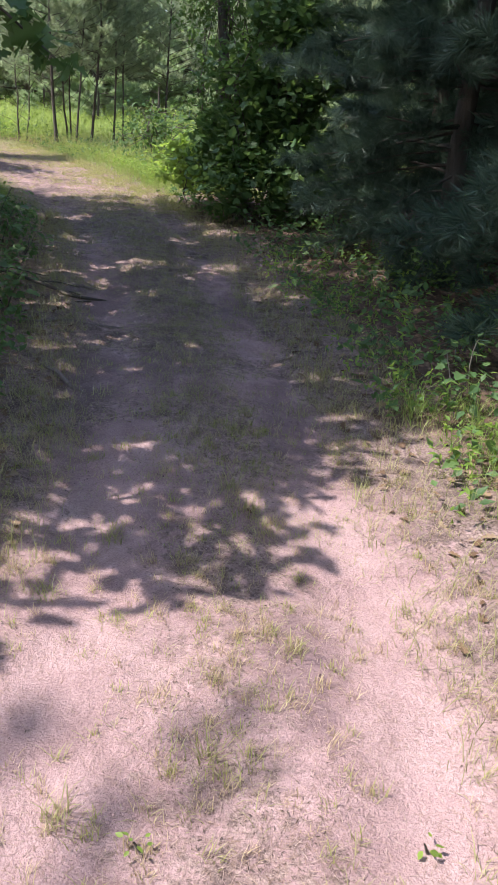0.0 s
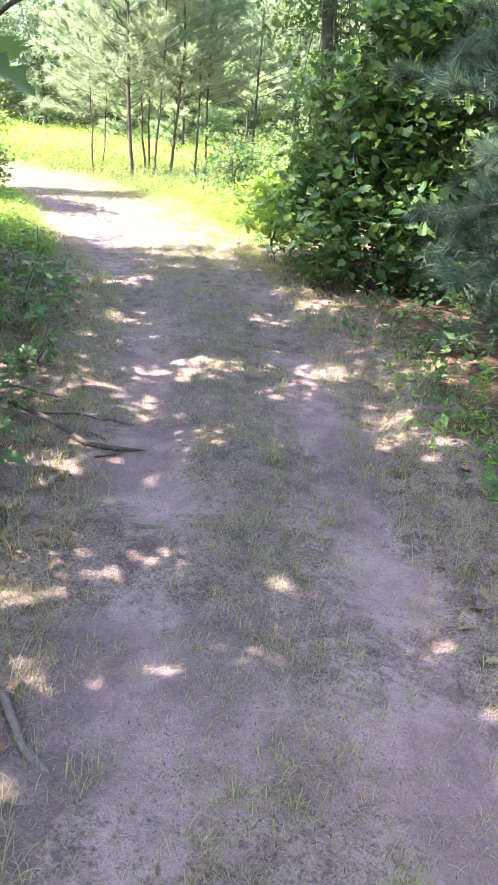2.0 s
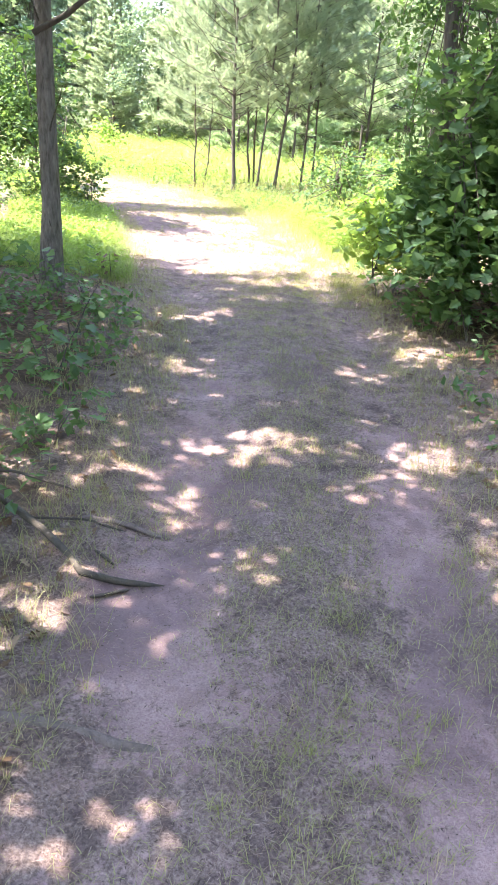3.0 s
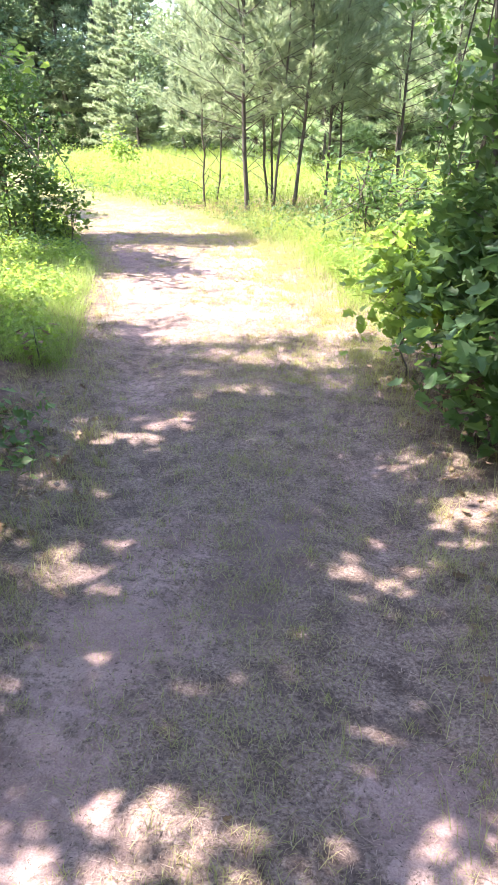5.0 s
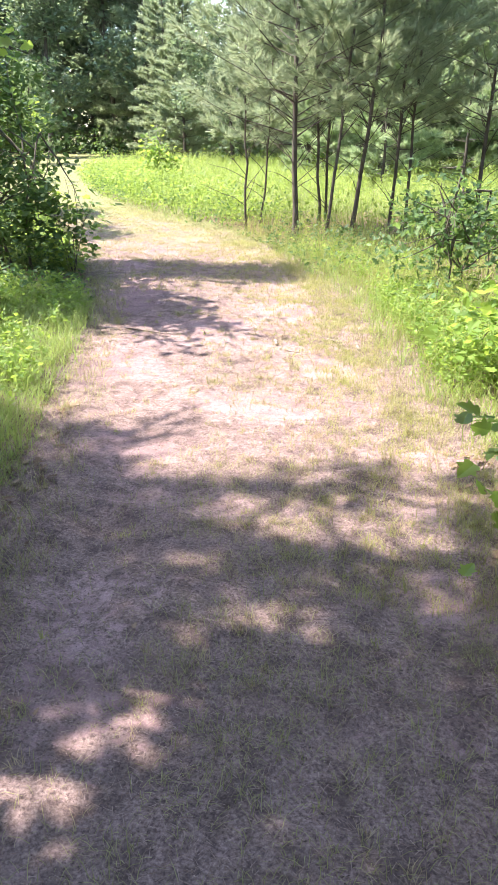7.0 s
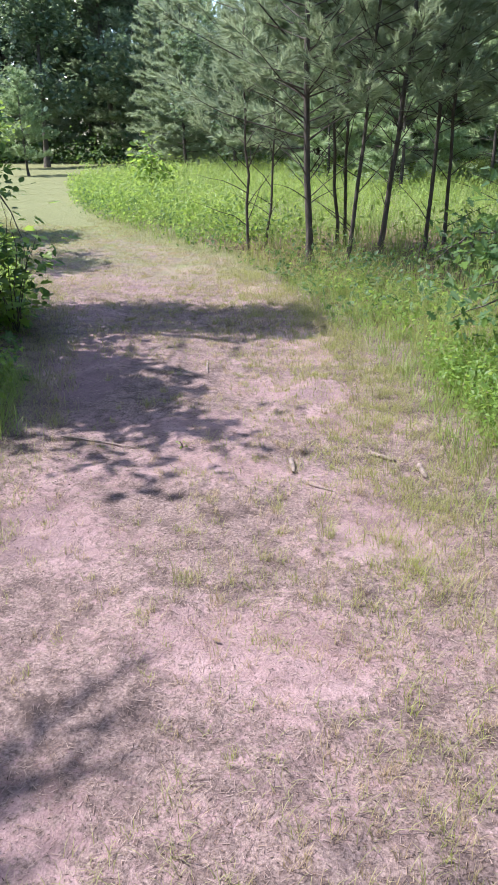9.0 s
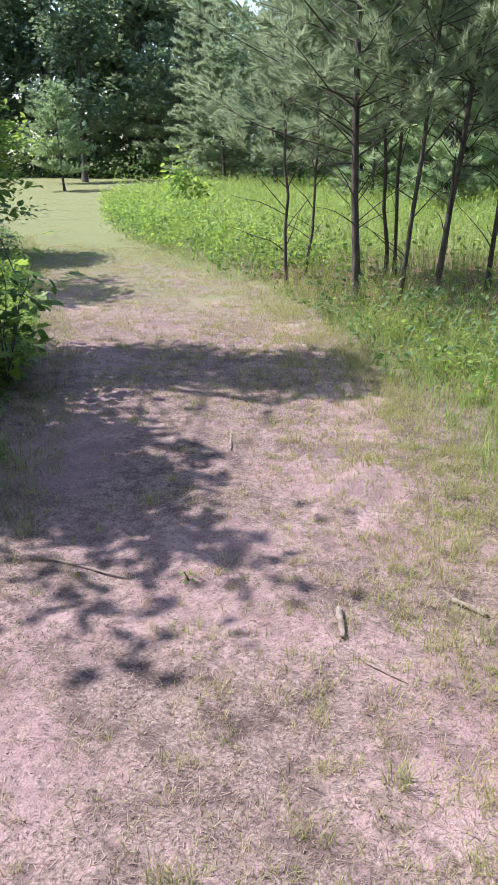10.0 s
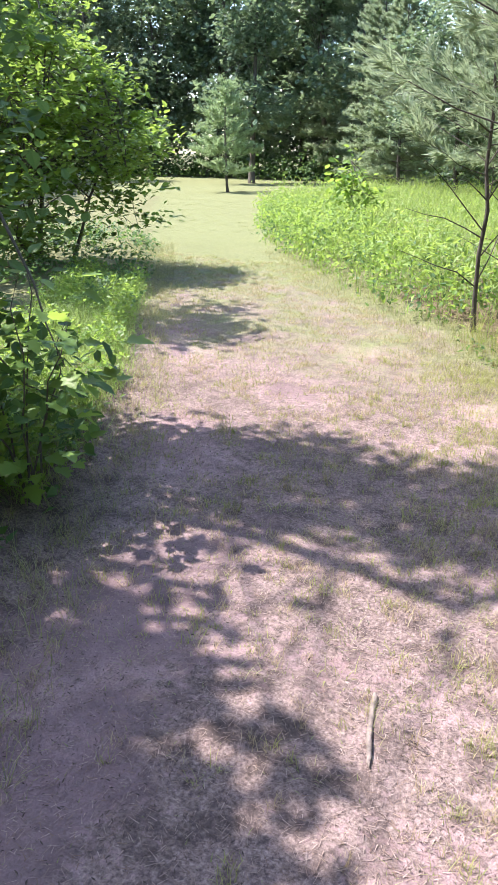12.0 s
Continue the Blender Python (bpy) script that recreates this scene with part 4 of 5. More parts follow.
    # tufts of short grass on the track
    y = np.concatenate([0.9 + 18 * rng.rand(1500), rng.uniform(3.2, 13, 2200)])
    x = left_edge(y) + (right_edge(y) - left_edge(y)) * rng.uniform(0, 1, 3700)
    rut = np.exp(-((x - left_edge(y) - 0.55) / 0.26) ** 2) + np.exp(-((x - right_edge(y) + 0.42) / 0.24) ** 2)
    keep = rng.rand(3700) > 0.85 * rut * (1 - 0.5 * step(y, 6.5, 9)) - 0.3 * waves(x, y, 1.3, 42) + 0.6 * step(y, 10, 12) * (1 - step((x - left_edge(y)) / (right_edge(y) - left_edge(y)), 0.3, 0.8))
    x, y = clustered(x[keep], y[keep], rng, 14, 0.028)
    grass_stuff("track_grass", PATH_GRASS, "short tufts of half-dry grass on the track", x, y, rng.uniform(0.025, 0.085, len(x)), rng.uniform(0.0014, 0.0026, len(x)), 1.0, rng)
    # single upright tufts, part straw, part green
    for mat, count, label in ((STRAW, 1500, "small tufts of dry straw standing in the sand"), (YELLOW_GRASS, 1100, "small tufts of yellow-green grass standing in the sand")):
        y = np.concatenate([0.85 + 2.6 * rng.rand(count // 3), rng.uniform(3, 11, count // 5), rng.uniform(10.5, 18, count)])
        x = left_edge(y) + (right_edge(y) - left_edge(y)) * rng.uniform(0.02, 1.0, len(y))
        rut = np.exp(-((x - left_edge(y) - 0.55) / 0.24) ** 2) + np.exp(-((x - right_edge(y) + 0.42) / 0.2) ** 2)
        keep = rng.rand(len(y)) > 0.8 * rut * (1 - step(y, 9, 12)) - 0.3 * waves(x, y, 0.9, 48) + 0.75 * step(y, 9, 11) * (1 - step((x - left_edge(y)) / (right_edge(y) - left_edge(y)), 0.3, 0.75))
        x, y = clustered(x[keep], y[keep], rng, 24, 0.013)
        grass_stuff("standing_tufts", mat, label, x, y, rng.uniform(0.018, 0.06, len(x)), rng.uniform(0.0013, 0.0023, len(x)), 0.75, rng, 0.35)
    # sparse dry and green tufts where the track runs out into the mown grass
    for mat, count, label in ((STRAW, 1500, "short dry grass tufts at the start of the mown grass"), (YELLOW_GRASS, 1700, "short green grass tufts at the start of the mown grass")):
        y = rng.uniform(15.2, 23, count)
        x = left_edge(y) + (right_edge(y) - left_edge(y)) * rng.uniform(0.0, 1.0, count)
        keep = waves(x, y, 0.8, 54) > rng.uniform(-1.0, 0.9, count) - 0.5 * step(y, 16.5, 20)
        x, y = clustered(x[keep], y[keep], rng, 20, 0.03)
        grass_stuff("standing_tufts", mat, label, x, y, rng.uniform(0.02, 0.06, len(x)), rng.uniform(0.002, 0.0036, len(x)), 0.8, rng, 0.35)
    # yellow-green tufts thinning out from the edge of the track
    n = 3000
    y = rng.uniform(10.5, 19, n)
    x = right_edge(y) - np.abs(rng.normal(0, 0.45, n)) + 0.1
    keep = (waves(x, y, 0.7, 45) > rng.uniform(-1.0, 0.7, n)) & (x > left_edge(y) + 0.5)
    x, y = clustered(x[keep], y[keep], rng, 16, 0.03)
    grass_stuff("margin_grass", YELLOW_GRASS, "yellow-green grass tufts thinning out on the sand", x, y, rng.uniform(0.025, 0.09, len(x)), rng.uniform(0.0015, 0.0028, len(x)), 0.9, rng)
    # longer dry-tipped grass along both edges
    for side in (-1, 1):
        x, y = in_area(2600, rng, 1.0, 24, -0.35, 0.5, side)
        x, y = clustered(x, y, rng, 9, 0.03)
        grass_stuff("edge_grass", PATH_GRASS, "grass fringe along the edge of the track", x, y, rng.uniform(0.04, 0.15, len(x)), rng.uniform(0.0016, 0.003, len(x)), 0.95, rng)
    # lush sunlit grass beside the bends
    x1, y1 = in_area(2600, rng, 10.3, 14.6, 0.0, 1.6, -1)
    x2, y2 = in_area(1300, rng, 12.0, 18.5, 0.05, 1.5, 1)
    x3, y3 = in_area(1800, rng, 15.6, 20.5, 0.05, 1.3, -1)
    x, y = clustered(np.concatenate([x1, x2, x3]), np.concatenate([y1, y2, y3]), rng, 9, 0.04)
    grass_stuff("verge_grass", GREEN_GRASS, "lush green grass on the sunlit verge", x, y, rng.uniform(0.06, 0.27, len(x)), rng.uniform(0.0025, 0.005, len(x)), 0.85, rng)
    x, y = np.concatenate([x1, x2, x3]), np.concatenate([y1, y2, y3])
    keep = (waves(x, y, 0.9, 47) > -0.2) & ((x < left_edge(y) - 0.1) | (x > right_edge(y) + 0.35))
    x, y = np.repeat(x[keep], 6), np.repeat(y[keep], 6)
    pts = np.stack([x, y, ground_height(x, y) + rng.uniform(0.04, 0.22, len(x))], -1) + rng.normal(0, 0.05, (len(x), 3)) * [1, 1, 0.3]
    v, f = scattered(pts, rng.uniform(0.025, 0.06, len(pts)), spin(len(pts), rng, 0.55), LEAF)
    tagged(new("verge_weeds", mesh_from("verge_weeds", v, f, BRIGHT_LEAF)), "small bright leafy weeds among the verge grass", "weeds", kind="stuff")
    x, y = in_area(420, rng, 12.9, 15.6, 0.28, 0.95, 1)
    x, y = np.repeat(x, 26), np.repeat(y, 26)
    pts = np.stack([x, y, ground_height(x, y) + rng.uniform(0.03, 0.27, len(x)) * np.repeat(rng.uniform(0.5, 1, len(x) // 26), 26)], -1) + rng.normal(0, 0.035, (len(x), 3)) * [1, 1, 0.2]
    v, f = scattered(pts, rng.uniform(0.02, 0.045, len(pts)), spin(len(pts), rng, 0.45), LEAF)
    tagged(new("verge_weeds", mesh_from("verge_weeds", v, f, BRIGHT_LEAF)), "dense bright small-leaved weeds on the sunlit verge", "weeds", kind="stuff")
    x, y = in_area(900, rng, 12.5, 20.0, 0.1, 1.8, 1)
    x, y = clustered(x, y, rng, 6, 0.05)
    grass_stuff("seeding_grass", YELLOW_GRASS, "tall yellowing grass stalks on the verge", x, y, rng.uniform(0.18, 0.48, len(x)), rng.uniform(0.0018, 0.003, len(x)), 0.4, rng)
    # arching grass and narrow-leaved herbs beside the start of the track
    x, y = in_area(85, rng, 2.45, 3.8, 0.18, 1.0, 1)
    x, y = clustered(x, y, rng, 14, 0.03)
    grass_stuff("verge_grass", GREEN_GRASS, "long arching green grass beside the track", x, y, rng.uniform(0.1, 0.36, len(x)), rng.uniform(0.0022, 0.0042, len(x)), 0.95, rng, 0.8)
    x, y = in_area(120, rng, 2.4, 7.0, 0.0, 1.0, 1)
    x, y = np.repeat(x, 16), np.repeat(y, 16)
    pts = np.stack([x, y, ground_height(x, y) + rng.uniform(0.03, 0.26, len(x))], -1) + rng.normal(0, 0.022, (len(x), 3)) * [1, 1, 0]
    v, f = scattered(pts, rng.uniform(0.025, 0.055, len(pts)), spin(len(pts), rng, 0.6), NARROW)
    tagged(new("verge_weeds", mesh_from("verge_weeds", v, f, BRIGHT_LEAF)), "narrow-leaved green herbs in the grass beside the track", "weeds", kind="stuff")
    # worn grass on the crown between the ruts
    n = 3600
    y = rng.uniform(2.3, 11.5, n)
    x = 0.5 * (left_edge(y) + 0.55 + right_edge(y) - 0.42) + rng.normal(0, 0.27, n)
    keep = waves(x, y, 0.6, 46) > rng.uniform(-1.1, 0.4, n)
    x, y = clustered(x[keep], y[keep], rng, 10, 0.03)
    grass_stuff("crown_grass", PATH_GRASS, "short half-dry green grass on the crown between the ruts", x, y, rng.uniform(0.015, 0.055, len(x)), rng.uniform(0.0014, 0.0026, len(x)), 1.0, rng)
    # tall weeds of the clearing
    n = 30000
    x, y = rng.uniform(-20, 9, n), 13.5 + 30.5 * rng.rand(n) ** 1.3
    keep = (x > right_edge(y) + 0.1) & ((y > 20.3) | ((x > right_edge(y) + 1.7) & (y < 18.6)) | (x < -5.9) | (rng.rand(n) < 0.55)) & (np.hypot(x + 22, y - 39) > 2)
    x, y = x[keep], y[keep]
    size = 0.42 + 0.16 * waves(x, y, 3.0, 61) + 0.1 * waves(x, y, 0.8, 62)
    near = np.clip((x - right_edge(y)) / 0.8, 0.35, 1.0) * size * np.where((y < 20.3) & (y > 18.6) & (x > -5.9), 0.55, 1.0)
    grass_stuff("clearing_grass", GREEN_GRASS, "tall sunlit grass of the clearing", *clustered(x, y, rng, 5, 0.08), np.repeat(near, 5) * rng.uniform(0.6, 1.25, 5 * len(x)), np.repeat(0.004 + 0.0005 * np.maximum(y - 17, 0), 5), 0.55, rng)
    pts = np.stack([np.repeat(x, 3), np.repeat(y, 3), np.repeat(ground_height(x, y), 3) + np.repeat(near, 3) * rng.uniform(0.3, 1.15, 3 * len(x))], -1) + rng.normal(0, 0.06, (3 * len(x), 3))
    v, f = scattered(pts, rng.uniform(0.04, 0.11, len(pts)) * (0.45 + 0.55 * step(pts[:, 1], 17, 22)), spin(len(pts), rng, 0.9), NARROW)
    tagged(new("clearing_weeds", mesh_from("clearing_weeds", v, f, MEADOW)), "tall bright yellow-green weeds filling the clearing", "weeds", kind="stuff")
    # broad-leaved weeds at the near margin of the clearing
    for count, kind_mat, low, high, small, large, seed, shape in ((620, BRIGHT_LEAF, 0.12, 0.7, 0.03, 0.085, 63, OVATE), (420, OAK_LEAF, 0.05, 0.5, 0.03, 0.075, 64, OVATE), (420, MEADOW, 0.2, 0.95, 0.05, 0.12, 65, NARROW)):
        x, y = in_area(count, rng, 20.2, 30, 0.05, 2.3, 1)
        keep = waves(x, y, 0.9, seed) > rng.uniform(-0.9, 0.6, count)
        x, y = np.repeat(x[keep], 14), np.repeat(y[keep], 14)
        top = np.repeat(rng.uniform(0.5, 1.0, len(x) // 14), 14)
        pts = np.stack([x, y, ground_height(x, y) + rng.uniform(low, high, len(x)) * top], -1) + rng.normal(0, 0.08, (len(x), 3)) * [1, 1, 0.3]
        v, f = scattered(pts, rng.uniform(small, large, len(pts)), spin(len(pts), rng, 0.6), shape)
        tagged(new("broad_weeds", mesh_from("broad_weeds", v, f, kind_mat)), "tall broad-leaved weeds at the margin of the clearing", "weeds", kind="stuff")
    # mown grass
    n = 110000
    y = 13 + 31 * rng.rand(n) ** 1.3
    x = left_edge(y) + (right_edge(y) - left_edge(y)) * rng.uniform(-0.02, 1.02, n)
    keep = rng.rand(n) < step(y + 1.5 * waves(x, y, 2.0, 51), 12.8, 19)
    x, y = x[keep], y[keep]
    grass_stuff("mown_grass", MOWN, "short mown grass beyond the track", x, y, rng.uniform(0.015, 0.035, len(x)), rng.uniform(0.002, 0.0045, len(x)), 1.0, rng)
    # forest-floor plants and seedlings along the shaded edges
    for side, y0, y1, depth, count in ((-1, 1.5, 9.4, 2.6, 2100), (1, 2.6, 12.0, 2.0, 900), (-1, 18.9, 24, 3.0, 900), (-1, 14, 16.6, 2.0, 400), (1, 16.8, 19.5, 1.6, 260)):
        x, y = in_area(count, rng, y0, y1, 0.05, depth, side)
        keep = waves(x, y, 0.8, 71) > rng.uniform(-1.2, 0.5, count)
        x, y = x[keep], y[keep]
        tall = rng.uniform(0.06, 0.3, len(x)) * (0.5 + 0.5 * step(np.maximum(left_edge(y) - x, x - right_edge(y)), 0.1, 0.9))
        pts = np.stack([np.repeat(x, 7), np.repeat(y, 7), np.repeat(ground_height(x, y) + tall, 7)], -1) + rng.normal(0, 0.05, (7 * len(x), 3)) * [1, 1, 0.6]
        v, f = scattered(pts, rng.uniform(0.03, 0.085, len(pts)), spin(len(pts), rng, 0.5), LEAF)
        tagged(new("forest_floor_plants", mesh_from("forest_floor_plants", v, f, OAK_LEAF)), "low leafy seedlings and herbs on the shaded verge", "undergrowth", kind="stuff")
    # fallen leaves
    x1, y1 = in_area(2600, rng, 1, 12, -0.25, 2.5, -1)
    x2, y2 = in_area(2600, rng, 1, 12, -0.2, 2.5, 1)
    x3, y3 = in_area(900, rng, 16.5, 20, 0.2, 1.6, 1)
    x4 = rng.uniform(-4, 1, 60)
    y4 = rng.uniform(1, 15, 60)
    x, y = np.concatenate([x1, x2, x3, x4]), np.concatenate([y1, y2, y3, y4])
    pts = np.stack([x, y, ground_height(x, y) + 0.012], -1)
    v, f = scattered(pts, rng.uniform(0.025, 0.065, len(pts)) * np.where(np.arange(len(pts)) < len(pts) - 60, 1, 0.6), spin(len(pts), rng, 0.3), OAK_CANOPY)
    tagged(new("leaf_litter", mesh_from("leaf_litter", v, f, LITTER)), "brown fallen leaves scattered on the forest floor", "leaf litter", kind="stuff")


make_grass()


# ---- fallen wood ----
def make_stick(name, points, girth, mat, label, side=()):
    """A fallen stick along points on the ground (x, y, lift); side: further twigs as (points, girth)."""
    rng = np.random.RandomState(int(abs(points[0][0]) * 1000) % 9999)
    root = thing(name, base(points[0][0], points[0][1]), label, "stick")
    o = np.array(root.matrix_basis.translation)
    for k, (line, size) in enumerate([(points, girth), *side]):
        p = np.array([(x, y, height_at(x, y) + lift + size * 0.45) for x, y, lift in line])
        t = np.linspace(0, 1, len(p))
        s = np.linspace(0, 1, 16)
        path = np.stack([np.interp(s, t, p[:, c]) for c in range(3)], -1) - o
        path += rng.normal(0, size * 0.05, path.shape)
        radii = size / 2 * np.interp(s, (0, 0.02, 0.8, 0.99, 1), (0.5, 1, 0.85, 0.6, 0.1)) * rng.uniform(0.88, 1.12, 16)
        piece("stem" if k == 0 else "twig", mesh_from("stick", *tube(path, radii, 8), mat, True), root)
    return root


make_stick("fallen_branch", [(-2.2, 6.25, 0.10), (-1.84, 6.05, 0.07), (-1.49, 5.89, 0.05), (-1.26, 5.75, 0.02), (-1.17, 5.66, 0.0), (-1.04, 5.67, 0.0), (-0.89, 5.72, 0.0)], 0.029, DARK_WOOD,
           "dark crooked fallen branch lying across the track edge", [([(-1.19, 5.83, 0.01), (-1.09, 5.77, 0.0)], 0.012), ([(-1.09, 5.56, 0), (-0.99, 5.66, 0)], 0.013), ([(-1.9, 6.08, 0.07), (-1.7, 6.2, 0.05), (-1.45, 6.22, 0.01)], 0.014), ([(-1.5, 5.9, 0.04), (-1.3, 5.98, 0.02), (-1.14, 6.0, 0.0)], 0.010)])
make_stick("root", [(-1.6, 4.92, -0.022), (-1.26, 4.95, -0.028), (-1.2, 4.955, -0.034), (-1.11, 4.96, -0.016), (-0.94, 4.99, -0.03), (-0.86, 5.0, -0.034), (-0.77, 5.0, -0.02), (-0.6, 5.02, -0.04)], 0.045, ROOT_BARK, "pale worn tree root crossing the rut")
make_stick("root", [(-1.33, 6.03, -0.004), (-1.17, 6.04, 0.0), (-1.0, 6.03, -0.014)], 0.024, ROOT_BARK, "thin pale tree root showing in the sand")
make_stick("root", [(-1.0, 4.1, -0.004), (-0.89, 3.99, 0.0), (-0.79, 3.85, -0.004), (-0.7, 3.79, -0.015)], 0.027, ROOT_BARK, "pale worn tree root beside the rut")
make_stick("fallen_stick", [(-2.68, 13.83, 0), (-2.61, 13.64, 0)], 0.028, DEAD_WOOD, "short thick grey stick lying on the sand")
make_stick("fallen_twig", [(-2.52, 13.56, 0), (-2.36, 13.49, 0)], 0.01, DEAD_WOOD, "thin grey twig lying on the sand")
make_stick("fallen_stick", [(-3.78, 15.36, 0), (-3.72, 15.2, 0), (-3.66, 15.08, 0)], 0.018, DEAD_WOOD, "grey stick lying across the track")
make_stick("fallen_twig", [(-2.32, 14.05, 0), (-2.18, 13.99, 0)], 0.022, DEAD_WOOD, "broken piece of pale wood on the track")
make_stick("wood_chip", [(-2.07, 13.95, 0), (-2.01, 13.83, 0)], 0.03, DEAD_WOOD, "flat pale chip of wood on the track")
make_stick("fallen_twig", [(-3.95, 13.72, 0.01), (-3.78, 13.75, 0), (-3.5, 13.74, 0)], 0.012, DEAD_WOOD, "thin bare twig lying on the track")


# ---- single seedlings and shrubs with leaves that can be told apart ----
LEAF_MESHES = {}


def leaf_mesh(name, shape, mat):
    key = (name, mat.name)
    if key not in LEAF_MESHES:
        LEAF_MESHES[key] = mesh_from("leaf", *shape, mat, True)
    return LEAF_MESHES[key]


def make_seedling(name, at, label, category, seed, height, spread, leaves, size, shape_name, shape, mat, group="", low=0.35, stems=0):
    """A few thin stems with single leaves on stalks, facing up and outwards."""
    rng = np.random.RandomState(seed)
    root = thing(name, at, label, category, group)
    blade = leaf_mesh(shape_name, shape, mat)
    lines = []
    for k in range(stems or max(1, leaves // 9)):
        a = rng.uniform(0, 6.28)
        end = np.array([math.cos(a) * spread * 0.5, math.sin(a) * spread * 0.5, height * rng.uniform(0.75, 1.0)])
        line = bent_path((0, 0, -0.03), end, (0, 0, 0.05), 7, rng)
        piece("stem", mesh_from("stem", *tube(line, np.linspace(0.006, 0.002, 7), 5), OAK_BARK, True), root)
        lines.append(line)
    for k in range(leaves):
        line = lines[k % len(lines)]
        f = rng.uniform(low, 1.0)
        p = np.array([np.interp(f, np.linspace(0, 1, 7), line[:, c]) for c in range(3)])
        a = rng.uniform(0, 6.28)
        p = p + np.array([math.cos(a), math.sin(a), rng.uniform(-0.1, 0.35)]) * spread * rng.uniform(0.1, 0.55)
        ob = piece("leaf", blade, root)
        s = size * rng.uniform(0.65, 1.2)
        ob.matrix_basis = Matrix.Translation(p) @ Euler((rng.normal(-0.25, 0.3), rng.normal(0, 0.3), a - 1.57)).to_matrix().to_4x4() @ Matrix.Diagonal((s, s, s, 1))
    return root


FLOOR = "seedlings on the forest floor"
for i, (x, y, tall, wide, count, size, kind) in enumerate([
        (-1.5, 5.2, 0.34, 0.3, 26, 0.10, "maple"), (-1.75, 6.6, 0.3, 0.3, 20, 0.09, "oak"), (-2.15, 7.4, 0.42, 0.35, 30, 0.10, "maple"), (-2.45, 8.3, 0.5, 0.4, 30, 0.10, "oak"),
        (-2.9, 8.9, 0.5, 0.45, 34, 0.10, "maple"), (-2.85, 9.4, 0.35, 0.35, 18, 0.09, "oak"), (-2.0, 5.6, 0.5, 0.4, 30, 0.10, "maple"),
        (0.55, 8.3, 0.3, 0.3, 16, 0.07, "maple"), (0.2, 9.4, 0.3, 0.3, 18, 0.08, "oak"), (1.15, 5.6, 0.3, 0.3, 16, 0.07, "maple"),
        (1.05, 4.3, 0.3, 0.3, 18, 0.07, "oak"), (1.2, 3.6, 0.4, 0.35, 24, 0.075, "maple"), (0.0, 9.6, 0.3, 0.3, 20, 0.08, "maple"), (-1.6, 14.9, 0.4, 0.3, 20, 0.09, "oak")]):
    shape = MAPLE_SHAPE if kind == "maple" else OAK_SHAPE
    make_seedling(kind + "_seedling", base(x, y), "low green " + kind + " seedling among leaf litter on the verge", "seedling", 600 + i, tall, wide, count, size, kind, shape, OAK_LEAF, FLOOR)
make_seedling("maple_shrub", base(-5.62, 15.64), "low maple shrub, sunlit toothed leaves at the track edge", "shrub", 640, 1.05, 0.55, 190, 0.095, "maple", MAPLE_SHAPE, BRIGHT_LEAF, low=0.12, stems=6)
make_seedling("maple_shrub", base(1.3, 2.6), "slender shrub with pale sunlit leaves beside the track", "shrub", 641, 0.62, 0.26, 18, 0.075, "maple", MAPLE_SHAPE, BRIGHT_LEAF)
make_seedling("seedling", base(-0.1, 1.12), "tiny green seedling on the sandy track", "seedling", 642, 0.045, 0.05, 7, 0.02, "ovate", OVATE, BRIGHT_LEAF, low=0.6)
make_seedling("seedling", base(0.52, 1.16), "tiny green seedling on the sandy track", "seedling", 643, 0.045, 0.05, 6, 0.02, "ovate", OVATE, BRIGHT_LEAF, low=0.6)
make_seedling("seedling", base(-3.25, 13.8), "tiny green seedling on the sandy track", "seedling", 644, 0.045, 0.05, 8, 0.02, "ovate", OVATE, BRIGHT_LEAF, low=0.6)
make_seedling("dead_sprig", base(-3.05, 10.4), "withered sprig with curled brown leaves", "dead plant", 645, 0.3, 0.2, 12, 0.08, "oak", OAK_SHAPE, LITTER)

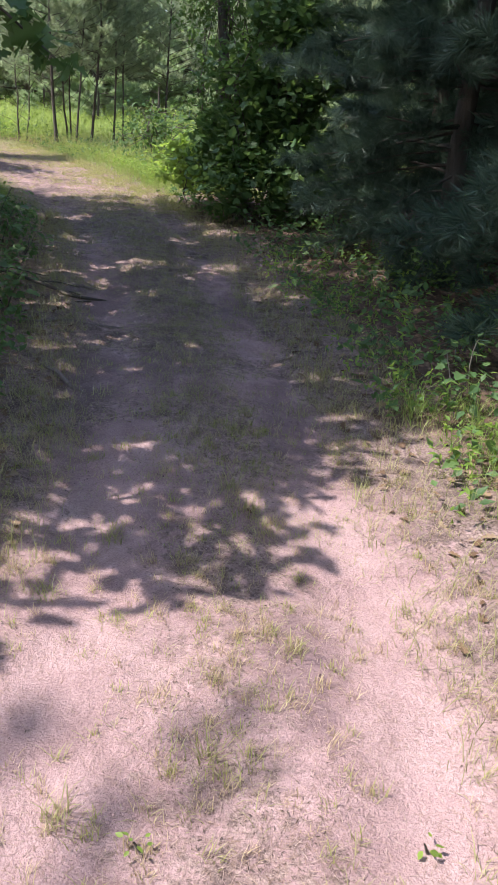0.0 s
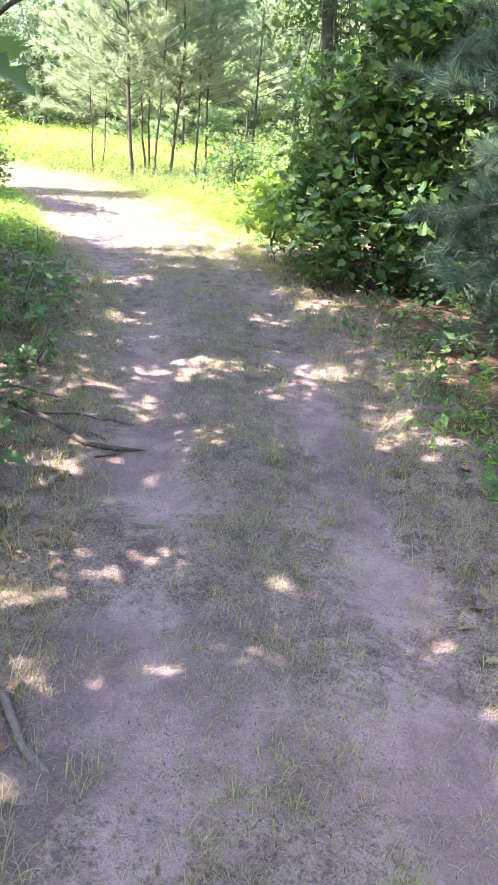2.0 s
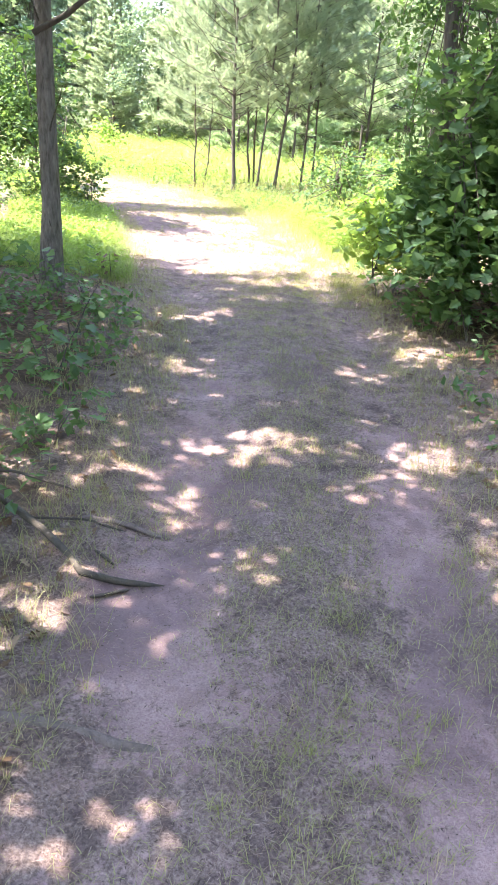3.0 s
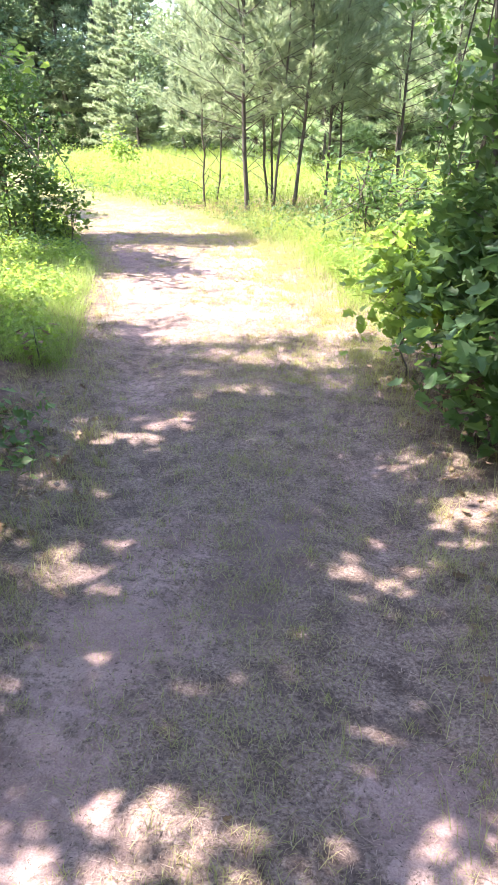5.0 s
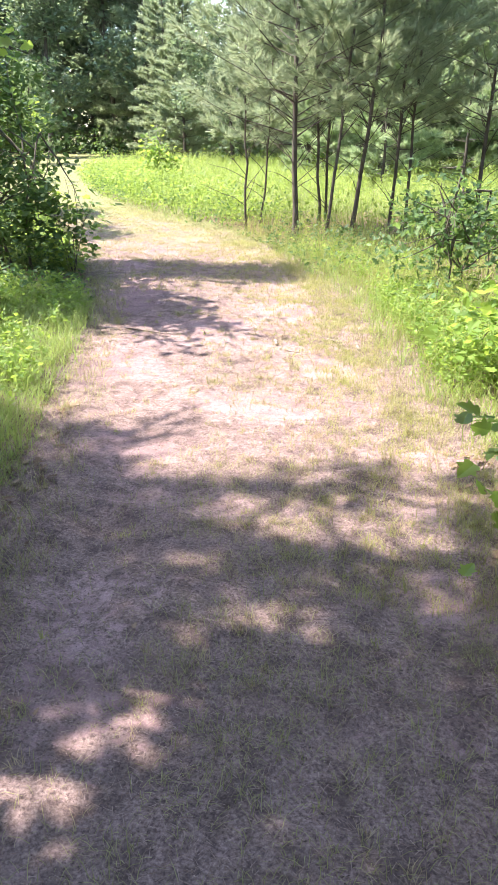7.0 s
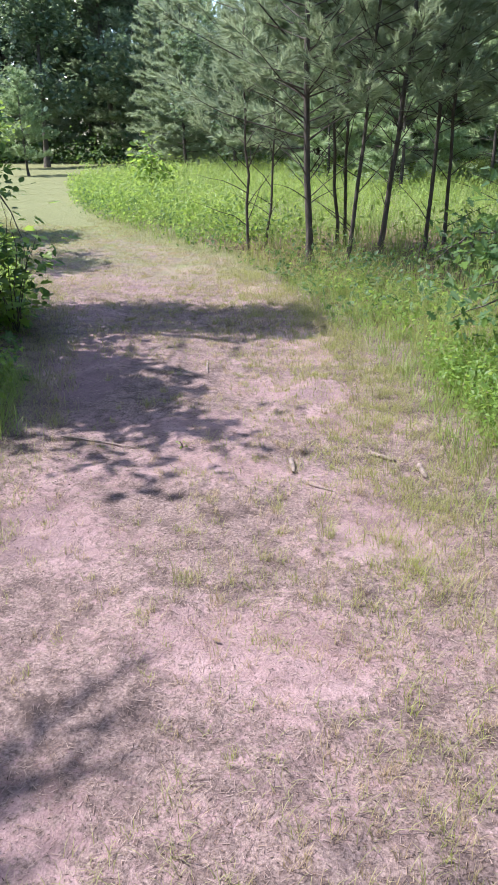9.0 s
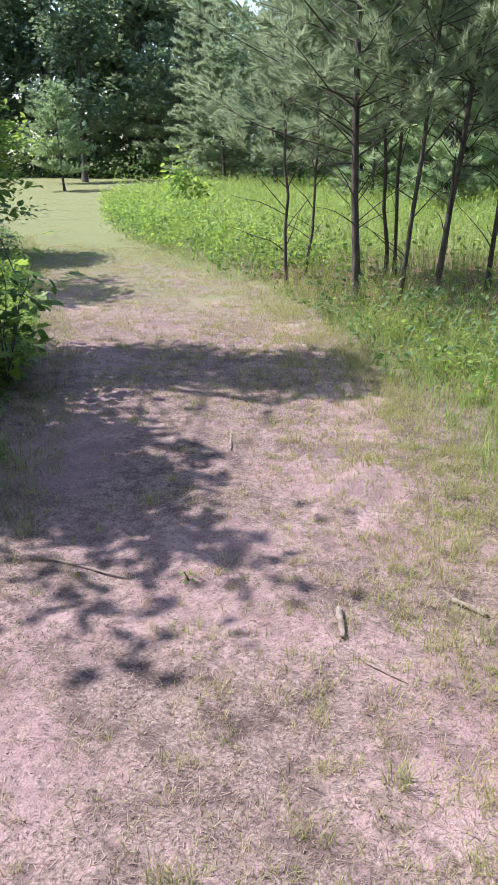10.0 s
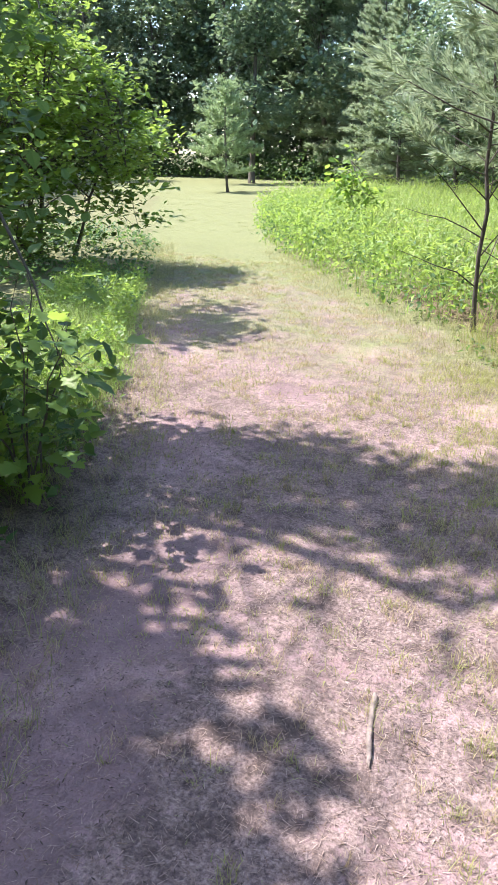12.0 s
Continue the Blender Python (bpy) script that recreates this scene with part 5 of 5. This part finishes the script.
# tufts of longer grass that stand out on the track
TUFTS = "grass tufts on the track"
for i, (x, y, tall) in enumerate([(0.05, 2.75, 0.12), (0.15, 2.6, 0.10), (-0.35, 2.35, 0.10), (0.02, 1.38, 0.09), (-0.3, 1.2, 0.09), (-0.5, 2.0, 0.08), (0.25, 1.75, 0.08), (-2.1, 9.3, 0.16),
                                   (-1.9, 9.0, 0.12), (-4.55, 14.45, 0.14), (-3.75, 14.35, 0.1), (-2.45, 14.9, 0.12), (-2.3, 13.1, 0.12), (-3.4, 15.35, 0.1), (-2.7, 12.6, 0.1), (-4.1, 13.9, 0.1)]):
    rng = np.random.RandomState(700 + i)
    n = 46
    v, f = blades(rng.normal(0, 0.022, n), rng.normal(0, 0.022, n), np.full(n, -0.01), rng.uniform(0.5, 1.1, n) * tall, rng.uniform(0.002, 0.0035, n), 0.8, rng)
    tuft = tagged(new("grass_tuft", mesh_from("grass_tuft", v, f, PATH_GRASS)), "tuft of pale green grass growing in the sand", "grass", TUFTS)
    tuft.matrix_basis = pose(*base(x, y))

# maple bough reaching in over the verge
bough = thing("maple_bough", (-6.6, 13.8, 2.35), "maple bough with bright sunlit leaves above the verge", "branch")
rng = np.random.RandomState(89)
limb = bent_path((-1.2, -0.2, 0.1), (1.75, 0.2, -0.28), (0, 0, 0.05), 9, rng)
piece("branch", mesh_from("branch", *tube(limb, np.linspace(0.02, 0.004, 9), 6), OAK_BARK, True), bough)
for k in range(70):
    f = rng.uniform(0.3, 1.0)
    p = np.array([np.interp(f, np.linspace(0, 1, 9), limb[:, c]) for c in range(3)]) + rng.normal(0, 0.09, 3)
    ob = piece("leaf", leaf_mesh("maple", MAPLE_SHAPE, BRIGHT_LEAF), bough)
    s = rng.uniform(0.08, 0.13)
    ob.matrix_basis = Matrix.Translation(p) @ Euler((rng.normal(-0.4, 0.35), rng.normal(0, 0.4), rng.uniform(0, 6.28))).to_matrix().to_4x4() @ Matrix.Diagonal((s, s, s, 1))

# low oak bough hanging over the track edge
bough = thing("oak_bough", (-1.66, 3.95, 1.87), "drooping oak bough with dark lobed leaves over the track", "branch")
rng = np.random.RandomState(88)
limb = bent_path((-1.0, -0.35, 0.75), (0.92, -0.2, -0.38), (0, 0, 0.06), 9, rng)
piece("branch", mesh_from("branch", *tube(limb, np.linspace(0.022, 0.004, 9), 6), OAK_BARK, True), bough)
for k in range(76):
    f = rng.uniform(0.3, 1.0) ** 0.5
    p = np.array([np.interp(f, np.linspace(0, 1, 9), limb[:, c]) for c in range(3)]) + rng.normal(0, 0.06, 3)
    ob = piece("leaf", leaf_mesh("oak", OAK_SHAPE, OAK_LEAF), bough)
    s = rng.uniform(0.11, 0.19)
    ob.matrix_basis = Matrix.Translation(p) @ Euler((rng.normal(-0.7, 0.35), rng.normal(0, 0.45), rng.uniform(0, 6.28))).to_matrix().to_4x4() @ Matrix.Diagonal((s, s, s, 1))
